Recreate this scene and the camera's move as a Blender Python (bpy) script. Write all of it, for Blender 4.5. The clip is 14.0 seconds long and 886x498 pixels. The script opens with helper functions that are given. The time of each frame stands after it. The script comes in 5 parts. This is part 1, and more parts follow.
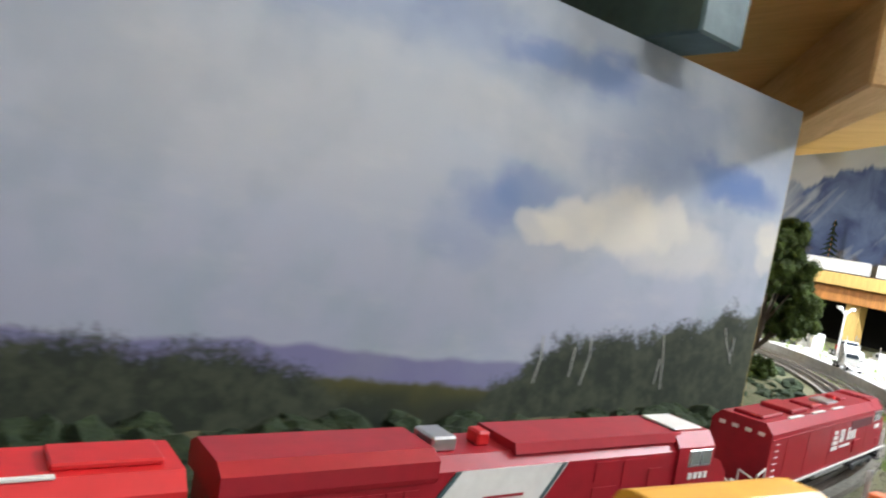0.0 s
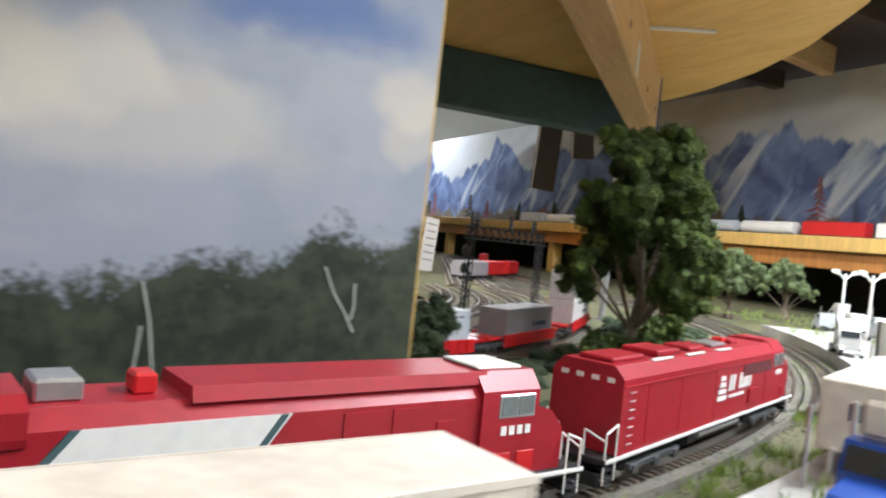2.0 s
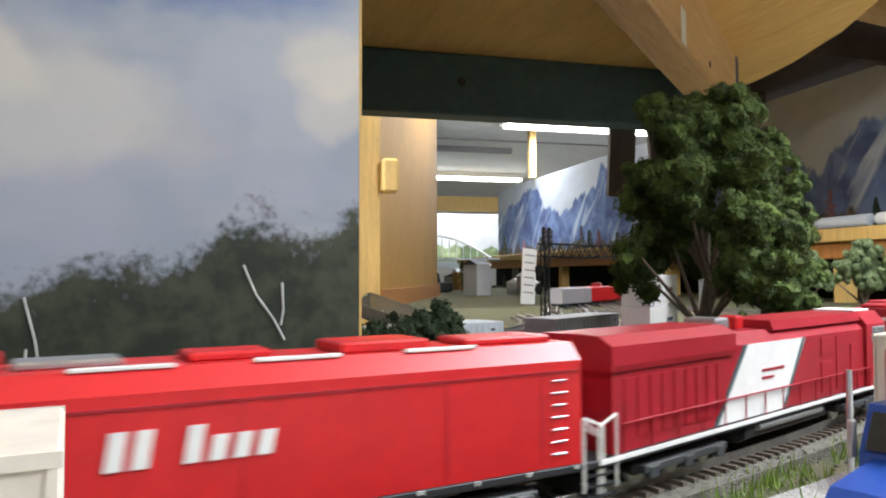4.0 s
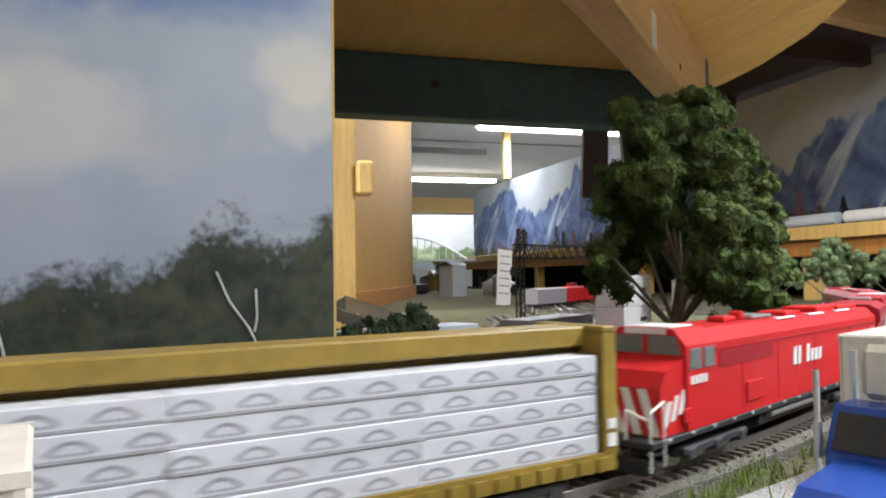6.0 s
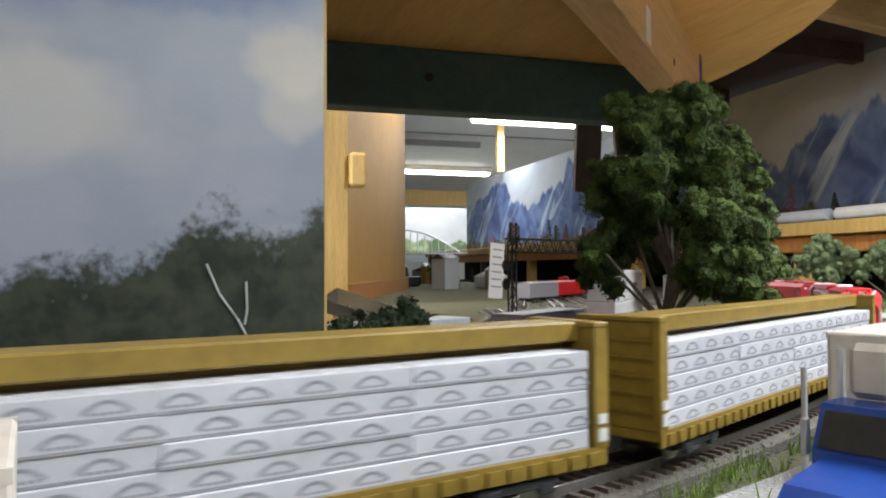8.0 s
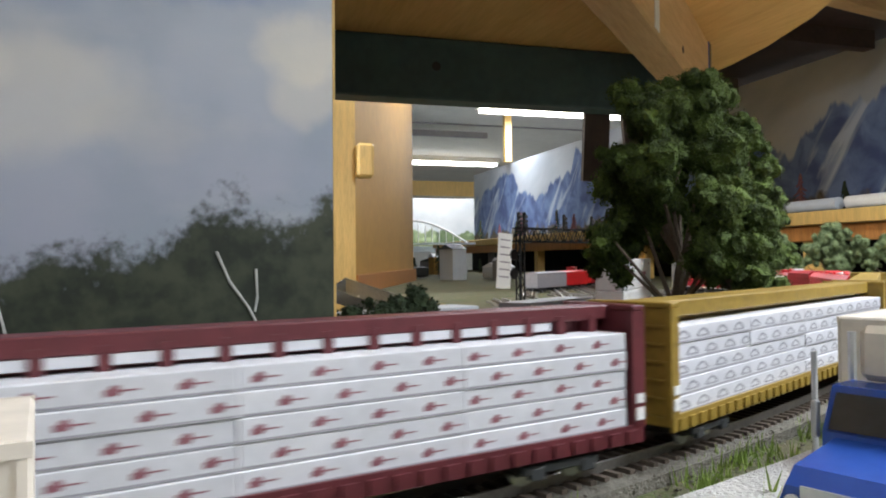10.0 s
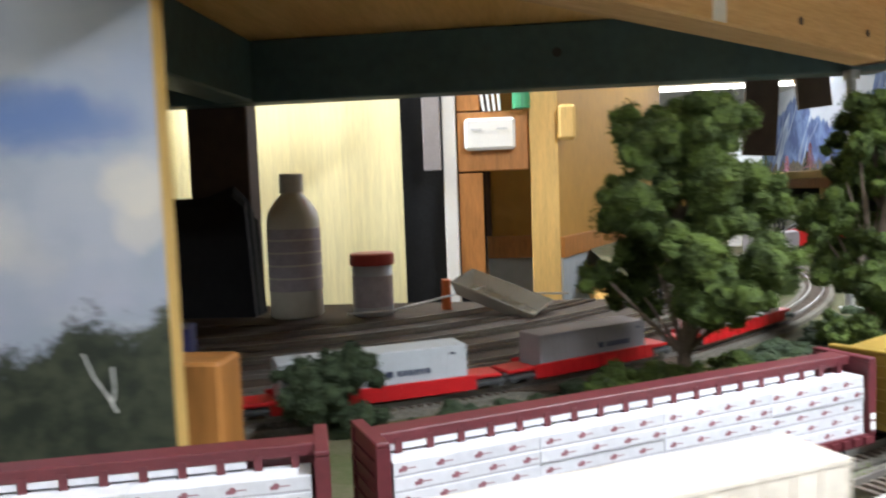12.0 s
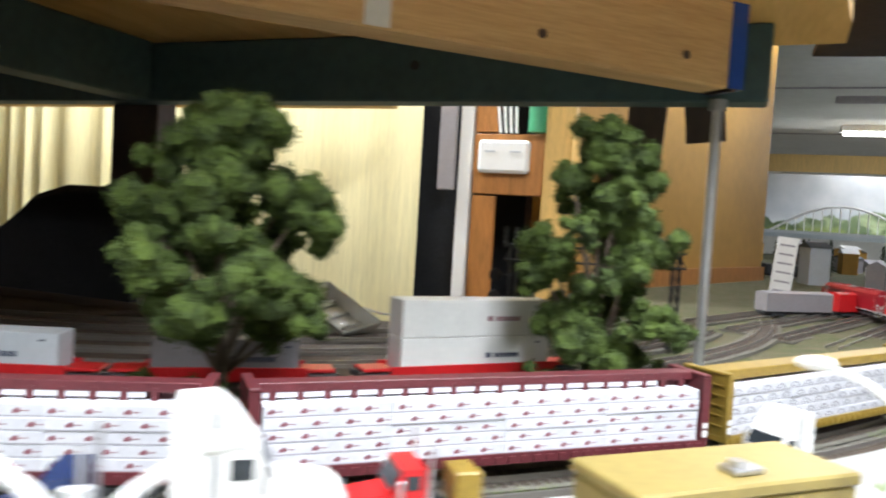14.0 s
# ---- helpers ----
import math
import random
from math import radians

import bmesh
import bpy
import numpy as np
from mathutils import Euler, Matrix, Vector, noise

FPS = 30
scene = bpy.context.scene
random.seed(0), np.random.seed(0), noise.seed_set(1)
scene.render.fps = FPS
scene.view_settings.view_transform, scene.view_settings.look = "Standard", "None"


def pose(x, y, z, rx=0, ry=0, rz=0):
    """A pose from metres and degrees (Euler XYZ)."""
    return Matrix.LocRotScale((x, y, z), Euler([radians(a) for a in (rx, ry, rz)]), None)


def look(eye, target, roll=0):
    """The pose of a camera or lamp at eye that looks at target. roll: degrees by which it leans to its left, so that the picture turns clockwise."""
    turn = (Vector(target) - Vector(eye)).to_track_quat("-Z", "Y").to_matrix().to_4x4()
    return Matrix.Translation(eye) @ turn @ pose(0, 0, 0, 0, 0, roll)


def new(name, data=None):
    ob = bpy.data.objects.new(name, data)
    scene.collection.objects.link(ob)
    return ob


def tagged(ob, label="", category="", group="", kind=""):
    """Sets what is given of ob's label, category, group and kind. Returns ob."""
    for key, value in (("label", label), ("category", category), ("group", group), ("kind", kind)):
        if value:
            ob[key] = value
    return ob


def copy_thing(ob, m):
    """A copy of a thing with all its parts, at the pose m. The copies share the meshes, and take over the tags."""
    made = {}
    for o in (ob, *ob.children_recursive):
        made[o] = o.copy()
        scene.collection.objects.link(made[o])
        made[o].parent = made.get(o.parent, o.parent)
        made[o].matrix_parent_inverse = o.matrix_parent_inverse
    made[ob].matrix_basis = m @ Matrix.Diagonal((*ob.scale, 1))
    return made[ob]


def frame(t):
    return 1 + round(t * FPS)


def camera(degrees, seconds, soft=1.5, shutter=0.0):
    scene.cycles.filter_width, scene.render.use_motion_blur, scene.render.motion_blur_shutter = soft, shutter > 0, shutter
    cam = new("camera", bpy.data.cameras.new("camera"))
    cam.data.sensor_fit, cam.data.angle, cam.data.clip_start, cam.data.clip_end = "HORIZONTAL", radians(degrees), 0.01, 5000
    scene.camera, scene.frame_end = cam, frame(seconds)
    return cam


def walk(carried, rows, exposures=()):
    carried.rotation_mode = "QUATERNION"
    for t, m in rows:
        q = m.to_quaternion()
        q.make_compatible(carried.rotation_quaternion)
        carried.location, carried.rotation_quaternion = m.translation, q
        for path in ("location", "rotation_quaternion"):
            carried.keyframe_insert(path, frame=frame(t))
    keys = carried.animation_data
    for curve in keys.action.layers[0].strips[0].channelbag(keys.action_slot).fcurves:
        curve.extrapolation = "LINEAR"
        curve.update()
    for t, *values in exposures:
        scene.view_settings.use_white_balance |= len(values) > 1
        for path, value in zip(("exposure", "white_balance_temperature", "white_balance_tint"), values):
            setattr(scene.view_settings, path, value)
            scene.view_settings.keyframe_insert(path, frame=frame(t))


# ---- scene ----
cam = camera(61.5, 14.0, 2.0, 0.5)
PATH = [
    (0, (0.017, 0.008, 1.21), (1.152, 1.654, 1.139), 11.2),
    (0.5, (0.116, -0.004, 1.231), (1.214, 1.664, 1.126), 13.4),
    (0.7, (0.171, -0.004, 1.237), (1.186, 1.715, 1.123), 13.5),
    (1, (0.262, -0.017, 1.227), (1.119, 1.789, 1.166), 11.3),
    (1.5, (0.382, -0.001, 1.225), (1.121, 1.856, 1.161), 7.3),
    (2, (0.485, 0.053, 1.188), (1.328, 1.867, 1.152), 6.0),
    (2.1, (0.493, 0.049, 1.19), (1.343, 1.859, 1.141), 7.4),
    (2.5, (0.556, 0.065, 1.184), (1.109, 1.986, 1.154), 6.6),
    (3, (0.58, 0.076, 1.166), (1.014, 2.028, 1.202), 1.4),
    (5.5, (0.582, 0.086, 1.163), (1.181, 1.993, 1.242), -0.7),
    (6, (0.582, 0.082, 1.165), (1.165, 1.994, 1.238), -0.8),
    (6.5, (0.583, 0.085, 1.164), (1.173, 1.995, 1.233), -0.6),
    (7, (0.582, 0.085, 1.165), (1.191, 1.989, 1.227), -0.7),
    (7.1, (0.583, 0.083, 1.165), (1.19, 1.987, 1.225), -0.5),
    (9.5, (0.582, 0.082, 1.167), (1.177, 1.991, 1.212), -0.3),
    (10, (0.582, 0.082, 1.164), (1.164, 1.995, 1.193), -0.5),
    (10.5, (0.592, 0.075, 1.166), (1.121, 2.003, 1.189), -0.0),
    (11, (0.639, 0.05, 1.192), (0.768, 2.046, 1.214), 1.7),
    (11.5, (0.707, 0.025, 1.205), (0.483, 2.012, 1.178), -0.8),
    (12, (0.802, 0.043, 1.241), (0.586, 2.026, 1.093), -2.1),
    (12.5, (0.908, 0.059, 1.237), (0.547, 2.018, 1.056), 0.8),
    (13, (1.031, 0.059, 1.236), (0.295, 1.915, 1.122), 1.1),
    (13.2, (1.07, 0.079, 1.241), (0.301, 1.922, 1.129), 0.9),
    (13.5, (1.114, 0.107, 1.233), (0.345, 1.95, 1.125), 3.6),
    (14, (1.208, 0.172, 1.234), (0.495, 2.038, 1.146), 3.5),
]
walk(cam, [(t, look(eye, target, roll)) for t, eye, target, roll in PATH],
     [(0, 0.32), (1.5, 0.3), (2, 0.1), (2.5, 0.05), (3.2, 0.0), (5.5, -0.12), (6.2, -0.22), (7, -0.38), (10.2, -0.38), (11, -0.28), (12, -0.08), (12.5, -0.05), (13, -0.2), (14, -0.2)])

# ---- light ----
world = bpy.data.worlds.new("room")
scene.world = world
world.use_nodes = True
world.node_tree.nodes["Background"].inputs[0].default_value = (0.9, 0.95, 1.0, 1)
world.node_tree.nodes["Background"].inputs[1].default_value = 0.05


def tube_light(x, y, z, length, width, power, turn=0):
    """The light of one fluorescent fixture, shining down."""
    d = bpy.data.lights.new("fluorescent", "AREA")
    d.shape, d.size, d.size_y, d.energy, d.color = "RECTANGLE", length, width, power, (0.88, 0.95, 1.05)
    o = new("fluorescent_light", d)
    o.matrix_world = pose(x, y, z, 0, 0, turn)


tube_light(0.4, -1.0, 2.075, 1.2, 0.12, 12)
tube_light(1.5, 0.1, 2.075, 1.2, 0.12, 58, 90)
tube_light(1.95, 2.4, 2.075, 1.2, 0.12, 46)
tube_light(2.75, 4.4, 2.075, 1.2, 0.12, 50)
tube_light(2.6, 6.9, 2.075, 1.2, 0.12, 28)
# unseen lamp, added to brighten the curtain
tube_light(0.0, 1.66, 2.075, 1.2, 0.12, 40)

# ---- materials ----
def node(nt, kind, **kw):
    n = nt.nodes.new(kind)
    for k, v in kw.items():
        if k == "op":
            n.operation = v
        elif k == "blend":
            n.blend_type = v
    return n


def mat(name, col, rough=0.6, var=0.12, scale=60.0, bump=0.0, metal=0.0, col2=None, stretch=(1, 1, 1), emit=0.0, fine=6.0, space="Object"):
    """A surface with two scales of colour variation and a fine relief."""
    m = bpy.data.materials.new(name)
    m.use_nodes = True
    nt = m.node_tree
    b = nt.nodes["Principled BSDF"]
    tc = node(nt, "ShaderNodeTexCoord")
    mp = node(nt, "ShaderNodeMapping")
    mp.inputs["Scale"].default_value = stretch
    nt.links.new(tc.outputs[space], mp.inputs[0])
    n1, n2 = node(nt, "ShaderNodeTexNoise"), node(nt, "ShaderNodeTexNoise")
    n1.inputs["Scale"].default_value, n2.inputs["Scale"].default_value = scale, scale * fine
    n1.inputs["Detail"].default_value, n2.inputs["Detail"].default_value = 3, 4
    for n in (n1, n2):
        nt.links.new(mp.outputs[0], n.inputs["Vector"])
    add = node(nt, "ShaderNodeMath", op="ADD")
    nt.links.new(n1.outputs[0], add.inputs[0])
    nt.links.new(n2.outputs[0], add.inputs[1])
    ramp = node(nt, "ShaderNodeMapRange")
    ramp.inputs[1].default_value, ramp.inputs[2].default_value = 0.7, 1.3
    nt.links.new(add.outputs[0], ramp.inputs[0])
    mix = node(nt, "ShaderNodeMix")
    mix.data_type = "RGBA"
    c2 = col2 or tuple(c * (1 - var) for c in col)
    c1 = col if col2 else tuple(min(1, c * (1 + var * 0.6)) for c in col)
    mix.inputs[6].default_value, mix.inputs[7].default_value = (*c1, 1), (*c2, 1)
    nt.links.new(ramp.outputs[0], mix.inputs[0])
    nt.links.new(mix.outputs[2], b.inputs["Base Color"])
    b.inputs["Roughness"].default_value, b.inputs["Metallic"].default_value = rough, metal
    if bump:
        bp = node(nt, "ShaderNodeBump")
        bp.inputs["Strength"].default_value, bp.inputs["Distance"].default_value = bump, 0.002
        nt.links.new(n2.outputs[0], bp.inputs["Height"])
        nt.links.new(bp.outputs[0], b.inputs["Normal"])
    if emit:
        b.inputs["Emission Color"].default_value = (1.0, 0.98, 0.92, 1)
        b.inputs["Emission Strength"].default_value = emit
    return m


M = {
    "red": mat("loco red paint", (0.32, 0.010, 0.02), 0.42, 0.15, 30),
    "bright_red": mat("action red paint", (0.55, 0.015, 0.018), 0.4, 0.12, 30),
    "white": mat("white paint", (0.72, 0.71, 0.68), 0.5, 0.08, 40),
    "cream": mat("cream trailer paint", (0.6, 0.54, 0.46), 0.55, 0.2, 25),
    "black": mat("black underframe", (0.02, 0.02, 0.022), 0.6, 0.3, 80),
    "dark": mat("dark grey plastic", (0.05, 0.052, 0.055), 0.5, 0.2, 60),
    "glass": mat("window glass", (0.16, 0.18, 0.17), 0.12, 0.2, 60),
    "dark_glass": mat("dark tinted glass", (0.025, 0.03, 0.035), 0.08, 0.2, 60),
    "silver": mat("bare metal", (0.55, 0.55, 0.56), 0.32, 0.12, 60, metal=0.8),
    "mustard": mat("mustard yellow car paint", (0.27, 0.175, 0.028), 0.5, 0.25, 40),
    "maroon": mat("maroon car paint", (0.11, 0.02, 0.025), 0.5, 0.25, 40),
    "wrap": mat("white lumber wrap", (0.6, 0.6, 0.63), 0.5, 0.1, 45),
    "wrap_grey": mat("grey wrap print", (0.3, 0.3, 0.33), 0.6, 0.25, 200),
    "wrap_red": mat("red wrap print", (0.26, 0.1, 0.12), 0.6, 0.25, 200),
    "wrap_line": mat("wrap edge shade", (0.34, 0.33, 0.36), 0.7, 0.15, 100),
    "rail": mat("rail steel", (0.35, 0.33, 0.3), 0.35, 0.2, 100, metal=0.7),
    "tie": mat("brown ties", (0.11, 0.085, 0.065), 0.8, 0.3, 100),
    "ballast": mat("grey brown ballast", (0.26, 0.24, 0.2), 0.95, 0.5, 350, 1.0, col2=(0.11, 0.10, 0.075), fine=3),
    "ground": mat("scenic ground", (0.15, 0.12, 0.075), 0.95, 0.3, 26, 1.0, col2=(0.06, 0.085, 0.022), fine=18),
    "grass": mat("static grass", (0.2, 0.32, 0.06), 0.9, 0.4, 90, 0.6, col2=(0.32, 0.42, 0.1)),
    "road": mat("pale gravel lot", (0.5, 0.49, 0.46), 0.95, 0.3, 60, 1.0, col2=(0.33, 0.32, 0.3), fine=12),
    "leaf": mat("foam foliage", (0.09, 0.135, 0.018), 0.95, 0.5, 60, 1.0, col2=(0.014, 0.025, 0.006), fine=9),
    "leaf_pale": mat("pale foam foliage", (0.16, 0.2, 0.09), 0.95, 0.4, 90, 1.0, col2=(0.07, 0.1, 0.04), fine=4),
    "leaf_dark": mat("dark foam foliage", (0.035, 0.055, 0.02), 0.95, 0.5, 90, 1.0, col2=(0.016, 0.028, 0.012), fine=5),
    "bark": mat("grey bark", (0.16, 0.12, 0.09), 0.9, 0.3, 120, 0.8),
    "teal": mat("dark teal paint", (0.05, 0.095, 0.1), 0.55, 0.25, 12, 0.3),
    "pine": mat("pine lumber", (0.66, 0.42, 0.19), 0.6, 0.3, 6, 0.2, col2=(0.5, 0.29, 0.11), stretch=(1, 12, 12)),
    "ply": mat("orange plywood", (0.74, 0.46, 0.15), 0.6, 0.3, 4, 0.2, col2=(0.6, 0.34, 0.09), stretch=(9, 1, 1)),
    "tan_wall": mat("tan hardboard", (0.43, 0.23, 0.04), 0.65, 0.12, 5, 0.05),
    "orange_wood": mat("orange stained wood", (0.45, 0.19, 0.05), 0.5, 0.3, 8, 0.1, stretch=(10, 10, 1)),
    "yellow_wood": mat("yellow pine stud", (0.66, 0.43, 0.14), 0.55, 0.2, 8, 0.1, stretch=(10, 10, 1)),
    "curtain": mat("cream curtain", (0.74, 0.67, 0.38), 0.85, 0.14, 5, stretch=(20, 1, 1)),
    "wall_paint": mat("white wall paint", (0.7, 0.7, 0.66), 0.8, 0.08, 3),
    # also the black that stands for shade in the gap and recesses
    "black_cloth": mat("black cloth and recess shade", (0.006, 0.006, 0.007), 0.95, 0.4, 20, 0.5),
    "brown_dark": mat("dark brown board", (0.06, 0.035, 0.025), 0.7, 0.3, 10),
    "plastic_white": mat("white plastic", (0.82, 0.82, 0.8), 0.35, 0.03, 30),
    "bottle": mat("milky bottle plastic", (0.62, 0.6, 0.52), 0.35, 0.06, 20),
    "label": mat("printed label", (0.42, 0.38, 0.42), 0.5, 0.2, 90),
    "lid_red": mat("red plastic lid", (0.5, 0.05, 0.04), 0.4, 0.1, 30),
    "cont_grey": mat("pale grey container paint", (0.5, 0.53, 0.56), 0.5, 0.08, 40),
    "cont_brown": mat("grey brown container paint", (0.27, 0.25, 0.26), 0.55, 0.12, 40),
    "cont_blue": mat("navy container paint", (0.03, 0.035, 0.11), 0.5, 0.2, 40),
    "ink": mat("blue black ink", (0.04, 0.05, 0.09), 0.6, 0.1, 60),
    "truck_blue": mat("glossy blue paint", (0.02, 0.07, 0.33), 0.22, 0.1, 40),
    "truck_navy": mat("glossy navy paint", (0.02, 0.035, 0.1), 0.25, 0.1, 40),
    "tyre": mat("rubber", (0.02, 0.02, 0.02), 0.8, 0.2, 60),
    "green": mat("green paint", (0.05, 0.3, 0.14), 0.5, 0.1, 30),
    "orange": mat("orange plastic", (0.75, 0.16, 0.03), 0.5, 0.1, 30),
    "tube": mat("lit tube", (0.9, 0.9, 0.9), 0.5, 0.0, 10, emit=14.0),
    "snow": mat("white tray", (0.75, 0.76, 0.75), 0.7, 0.06, 20),
    "birch": mat("birch paint", (0.5, 0.5, 0.47), 0.7, 0.2, 200),
    "yard": mat("brown yard board", (0.07, 0.045, 0.028), 0.8, 0.35, 9, 0.2, stretch=(1, 8, 1)),
    "bus_yellow": mat("school yellow paint", (0.72, 0.36, 0.03), 0.4, 0.12, 40),
    "pale_blue": mat("pale blue grey wall paint", (0.42, 0.47, 0.5), 0.8, 0.1, 6),
    "crate_tan": mat("dull olive yellow paint", (0.29, 0.22, 0.07), 0.5, 0.15, 40),
    "floor": mat("concrete floor", (0.55, 0.53, 0.5), 0.8, 0.2, 3, 0.2),
}


# ---- mesh helpers ----
def box(bm, x0, x1, y0, y1, z0, z1, bev=0.0):
    r = bmesh.ops.create_cube(bm, size=1.0)
    vs = r["verts"]
    bmesh.ops.scale(bm, vec=(x1 - x0, y1 - y0, z1 - z0), verts=vs)
    bmesh.ops.translate(bm, vec=((x0 + x1) / 2, (y0 + y1) / 2, (z0 + z1) / 2), verts=vs)
    if bev:
        es = list({e for v in vs for e in v.link_edges})
        bmesh.ops.bevel(bm, geom=es, offset=bev, segments=1, affect="EDGES")
    return bm


def rod(bm, a, b, r, seg=8, r2=None):
    a, b = Vector(a), Vector(b)
    d = b - a
    m = Matrix.Translation((a + b) / 2) @ d.to_track_quat("Z", "Y").to_matrix().to_4x4()
    bmesh.ops.create_cone(bm, cap_ends=True, segments=seg, radius1=r, radius2=r if r2 is None else r2, depth=d.length, matrix=m)
    return bm


def prism(bm, pts, a, b, axis="y"):
    """A flat outline, drawn out from a to b along an axis. Outline: (x, z) for y, (y, z) for x, (x, y) for z."""
    def at(p, t):
        return {"y": (p[0], t, p[1]), "x": (t, p[0], p[1]), "z": (p[0], p[1], t)}[axis]
    lo, hi = [bm.verts.new(at(p, a)) for p in pts], [bm.verts.new(at(p, b)) for p in pts]
    n = len(pts)
    bm.faces.new(lo)
    bm.faces.new(hi[::-1])
    for i in range(n):
        bm.faces.new((lo[i], hi[i], hi[(i + 1) % n], lo[(i + 1) % n]))
    bmesh.ops.recalc_face_normals(bm, faces=bm.faces[:])
    return bm


def lathe(bm, prof, seg=20, at=(0, 0, 0)):
    """A turned form from (radius, height) pairs."""
    rings = []
    for r, z in prof:
        rings.append([bm.verts.new((at[0] + r * math.cos(2 * math.pi * i / seg), at[1] + r * math.sin(2 * math.pi * i / seg), at[2] + z)) for i in range(seg)])
    for p, q in zip(rings, rings[1:]):
        for i in range(seg):
            bm.faces.new((p[i], p[(i + 1) % seg], q[(i + 1) % seg], q[i]))
    bm.faces.new(rings[0][::-1])
    bm.faces.new(rings[-1])
    return bm


def mesh_of(name, bm, material, smooth=False):
    me = bpy.data.meshes.new(name)
    bm.to_mesh(me)
    bm.free()
    me.materials.append(M[material] if isinstance(material, str) else material)
    if smooth:
        for p in me.polygons:
            p.use_smooth = True
    return me


def part(name, bm, material, parent, label="", smooth=False):
    o = new(name, mesh_of(name, bm, material, smooth))
    o.parent = parent
    if label:
        o["label"] = label
    return o


def thing(name, label, category, m=None, group=""):
    o = new(name)
    if m is not None:
        o.matrix_world = m
    return tagged(o, label, category, group)


def solid(name, bm, material, label, category, m=None, group="", kind="", smooth=False):
    o = new(name, mesh_of(name, bm, material, smooth))
    if m is not None:
        o.matrix_world = m
    return tagged(o, label, category, group, kind)


def B():
    return bmesh.new()


def words(name, text, size, material, parent, m, label="", bold=0.0):
    """Raised letters in the built-in font."""
    c = bpy.data.curves.new(name, "FONT")
    c.body, c.size, c.extrude, c.align_x, c.offset = text, size, 0.0001, "CENTER", bold
    tmp = bpy.data.objects.new(name, c)
    scene.collection.objects.link(tmp)
    dg = bpy.context.evaluated_depsgraph_get()
    me = bpy.data.meshes.new_from_object(tmp.evaluated_get(dg))
    bpy.data.objects.remove(tmp)
    me.materials.clear()
    me.materials.append(M[material])
    o = new(name, me)
    o.parent = parent
    o.matrix_local = m
    if label:
        o["label"] = label
    return o


RAIL = 1.094
DECK = 1.085
CX, CY, R = 0.233, 1.495, 1.266


def grade(s):
    """The line climbs gently to the curve: height below the level stretch."""
    return -0.045 * max(0.0, 0.25 - s) * min(1.0, (0.25 - s) / 0.08)


def on_track(s, r=R):
    """Plan place and heading at arc length s of the main curve; straight before it."""
    if s < 0:
        return CX + s, CY - r, 0.0
    a = s / R
    return CX + r * math.sin(a), CY - r * math.cos(a), a


# ---- structure ----
solid("floor", box(B(), -3, 7, -3, 9.5, -0.02, 0.0), "floor", "grey concrete room floor", "floor", kind="structure")
solid("ceiling", box(B(), -3, 7, -3, 9.5, 2.15, 2.19), "wall_paint", "white painted panel ceiling", "ceiling", kind="structure")
solid("wall_south", box(B(), -3, 7, -3.1, -3, 0, 2.15), "wall_paint", "white painted room wall", "wall", kind="structure")
solid("wall_west", box(B(), -3.1, -3, -3, 9.5, 0, 2.15), "wall_paint", "white painted room wall", "wall", kind="structure")
solid("wall_east", box(B(), 7, 7.1, -3, 9.5, 0, 2.15), "wall_paint", "white painted room wall", "wall", kind="structure")
solid("wall_north", box(B(), -3, 7, 9.5, 9.6, 0, 2.15), "wall_paint", "white painted room wall", "wall", kind="structure")

bm = B()
N = 150
x0, x1, y0, y1 = -0.9, 2.44, -0.45, 7.0
verts = {}
xs = [x0 + (x1 - x0) * i / N for i in range(N + 1)]
ys = [y0 + 1.9 * j / N for j in range(N + 1)] + [2.0, 3.0, 4.5, y1]
for j, yy in enumerate(ys):
    for i, xx in enumerate(xs):
        h = 0.0
        r = math.hypot(xx - CX, yy - CY)
        if yy < 1.45 and xx > CX - 0.3:
            dip = min(abs(r - R), abs(r - 1.042), abs(r - 0.97), abs(r - 0.91), abs(r - 0.85))
            h = 0.004 * noise.noise(Vector((xx * 40, yy * 40, 0))) * min(1, max(0, (dip - 0.025) / 0.02))
            if 1.08 < r < R - 0.03:
                h += 0.007 * math.sin((r - 1.08) / (R - 0.03 - 1.08) * math.pi)
        if yy < 0.41 and r > R - 0.16:
            h += grade(R * math.atan2(xx - CX, CY - yy) if xx > CX else xx - CX)
        verts[i, j] = bm.verts.new((xx, yy, DECK + h))
for j in range(len(ys) - 1):
    for i in range(N):
        if xs[i] < 0.95 and ys[j] > 1.07:
            continue
        bm.faces.new((verts[i, j], verts[i + 1, j], verts[i + 1, j + 1], verts[i, j + 1]))
for v in [v for v in bm.verts if not v.link_faces]:
    bm.verts.remove(v)
solid("ground", bm, "ground", "model layout ground with earth and grass scatter", "ground", kind="structure", smooth=True)
solid("layout_board_yard", box(B(), -0.9, 0.946, 1.04, 1.075, DECK - 0.11, DECK - 0.003), "ply", "plywood edge at the back of the yard", "board", kind="structure")
solid("layout_board", prism(B(), [(-0.9, -0.45), (2.44, -0.45), (2.44, 7.0), (0.96, 7.0), (0.96, 1.03), (-0.9, 1.03)], DECK - 0.11, DECK - 0.08, "z"), "ply", "plywood board under the model layout", "board", kind="structure")


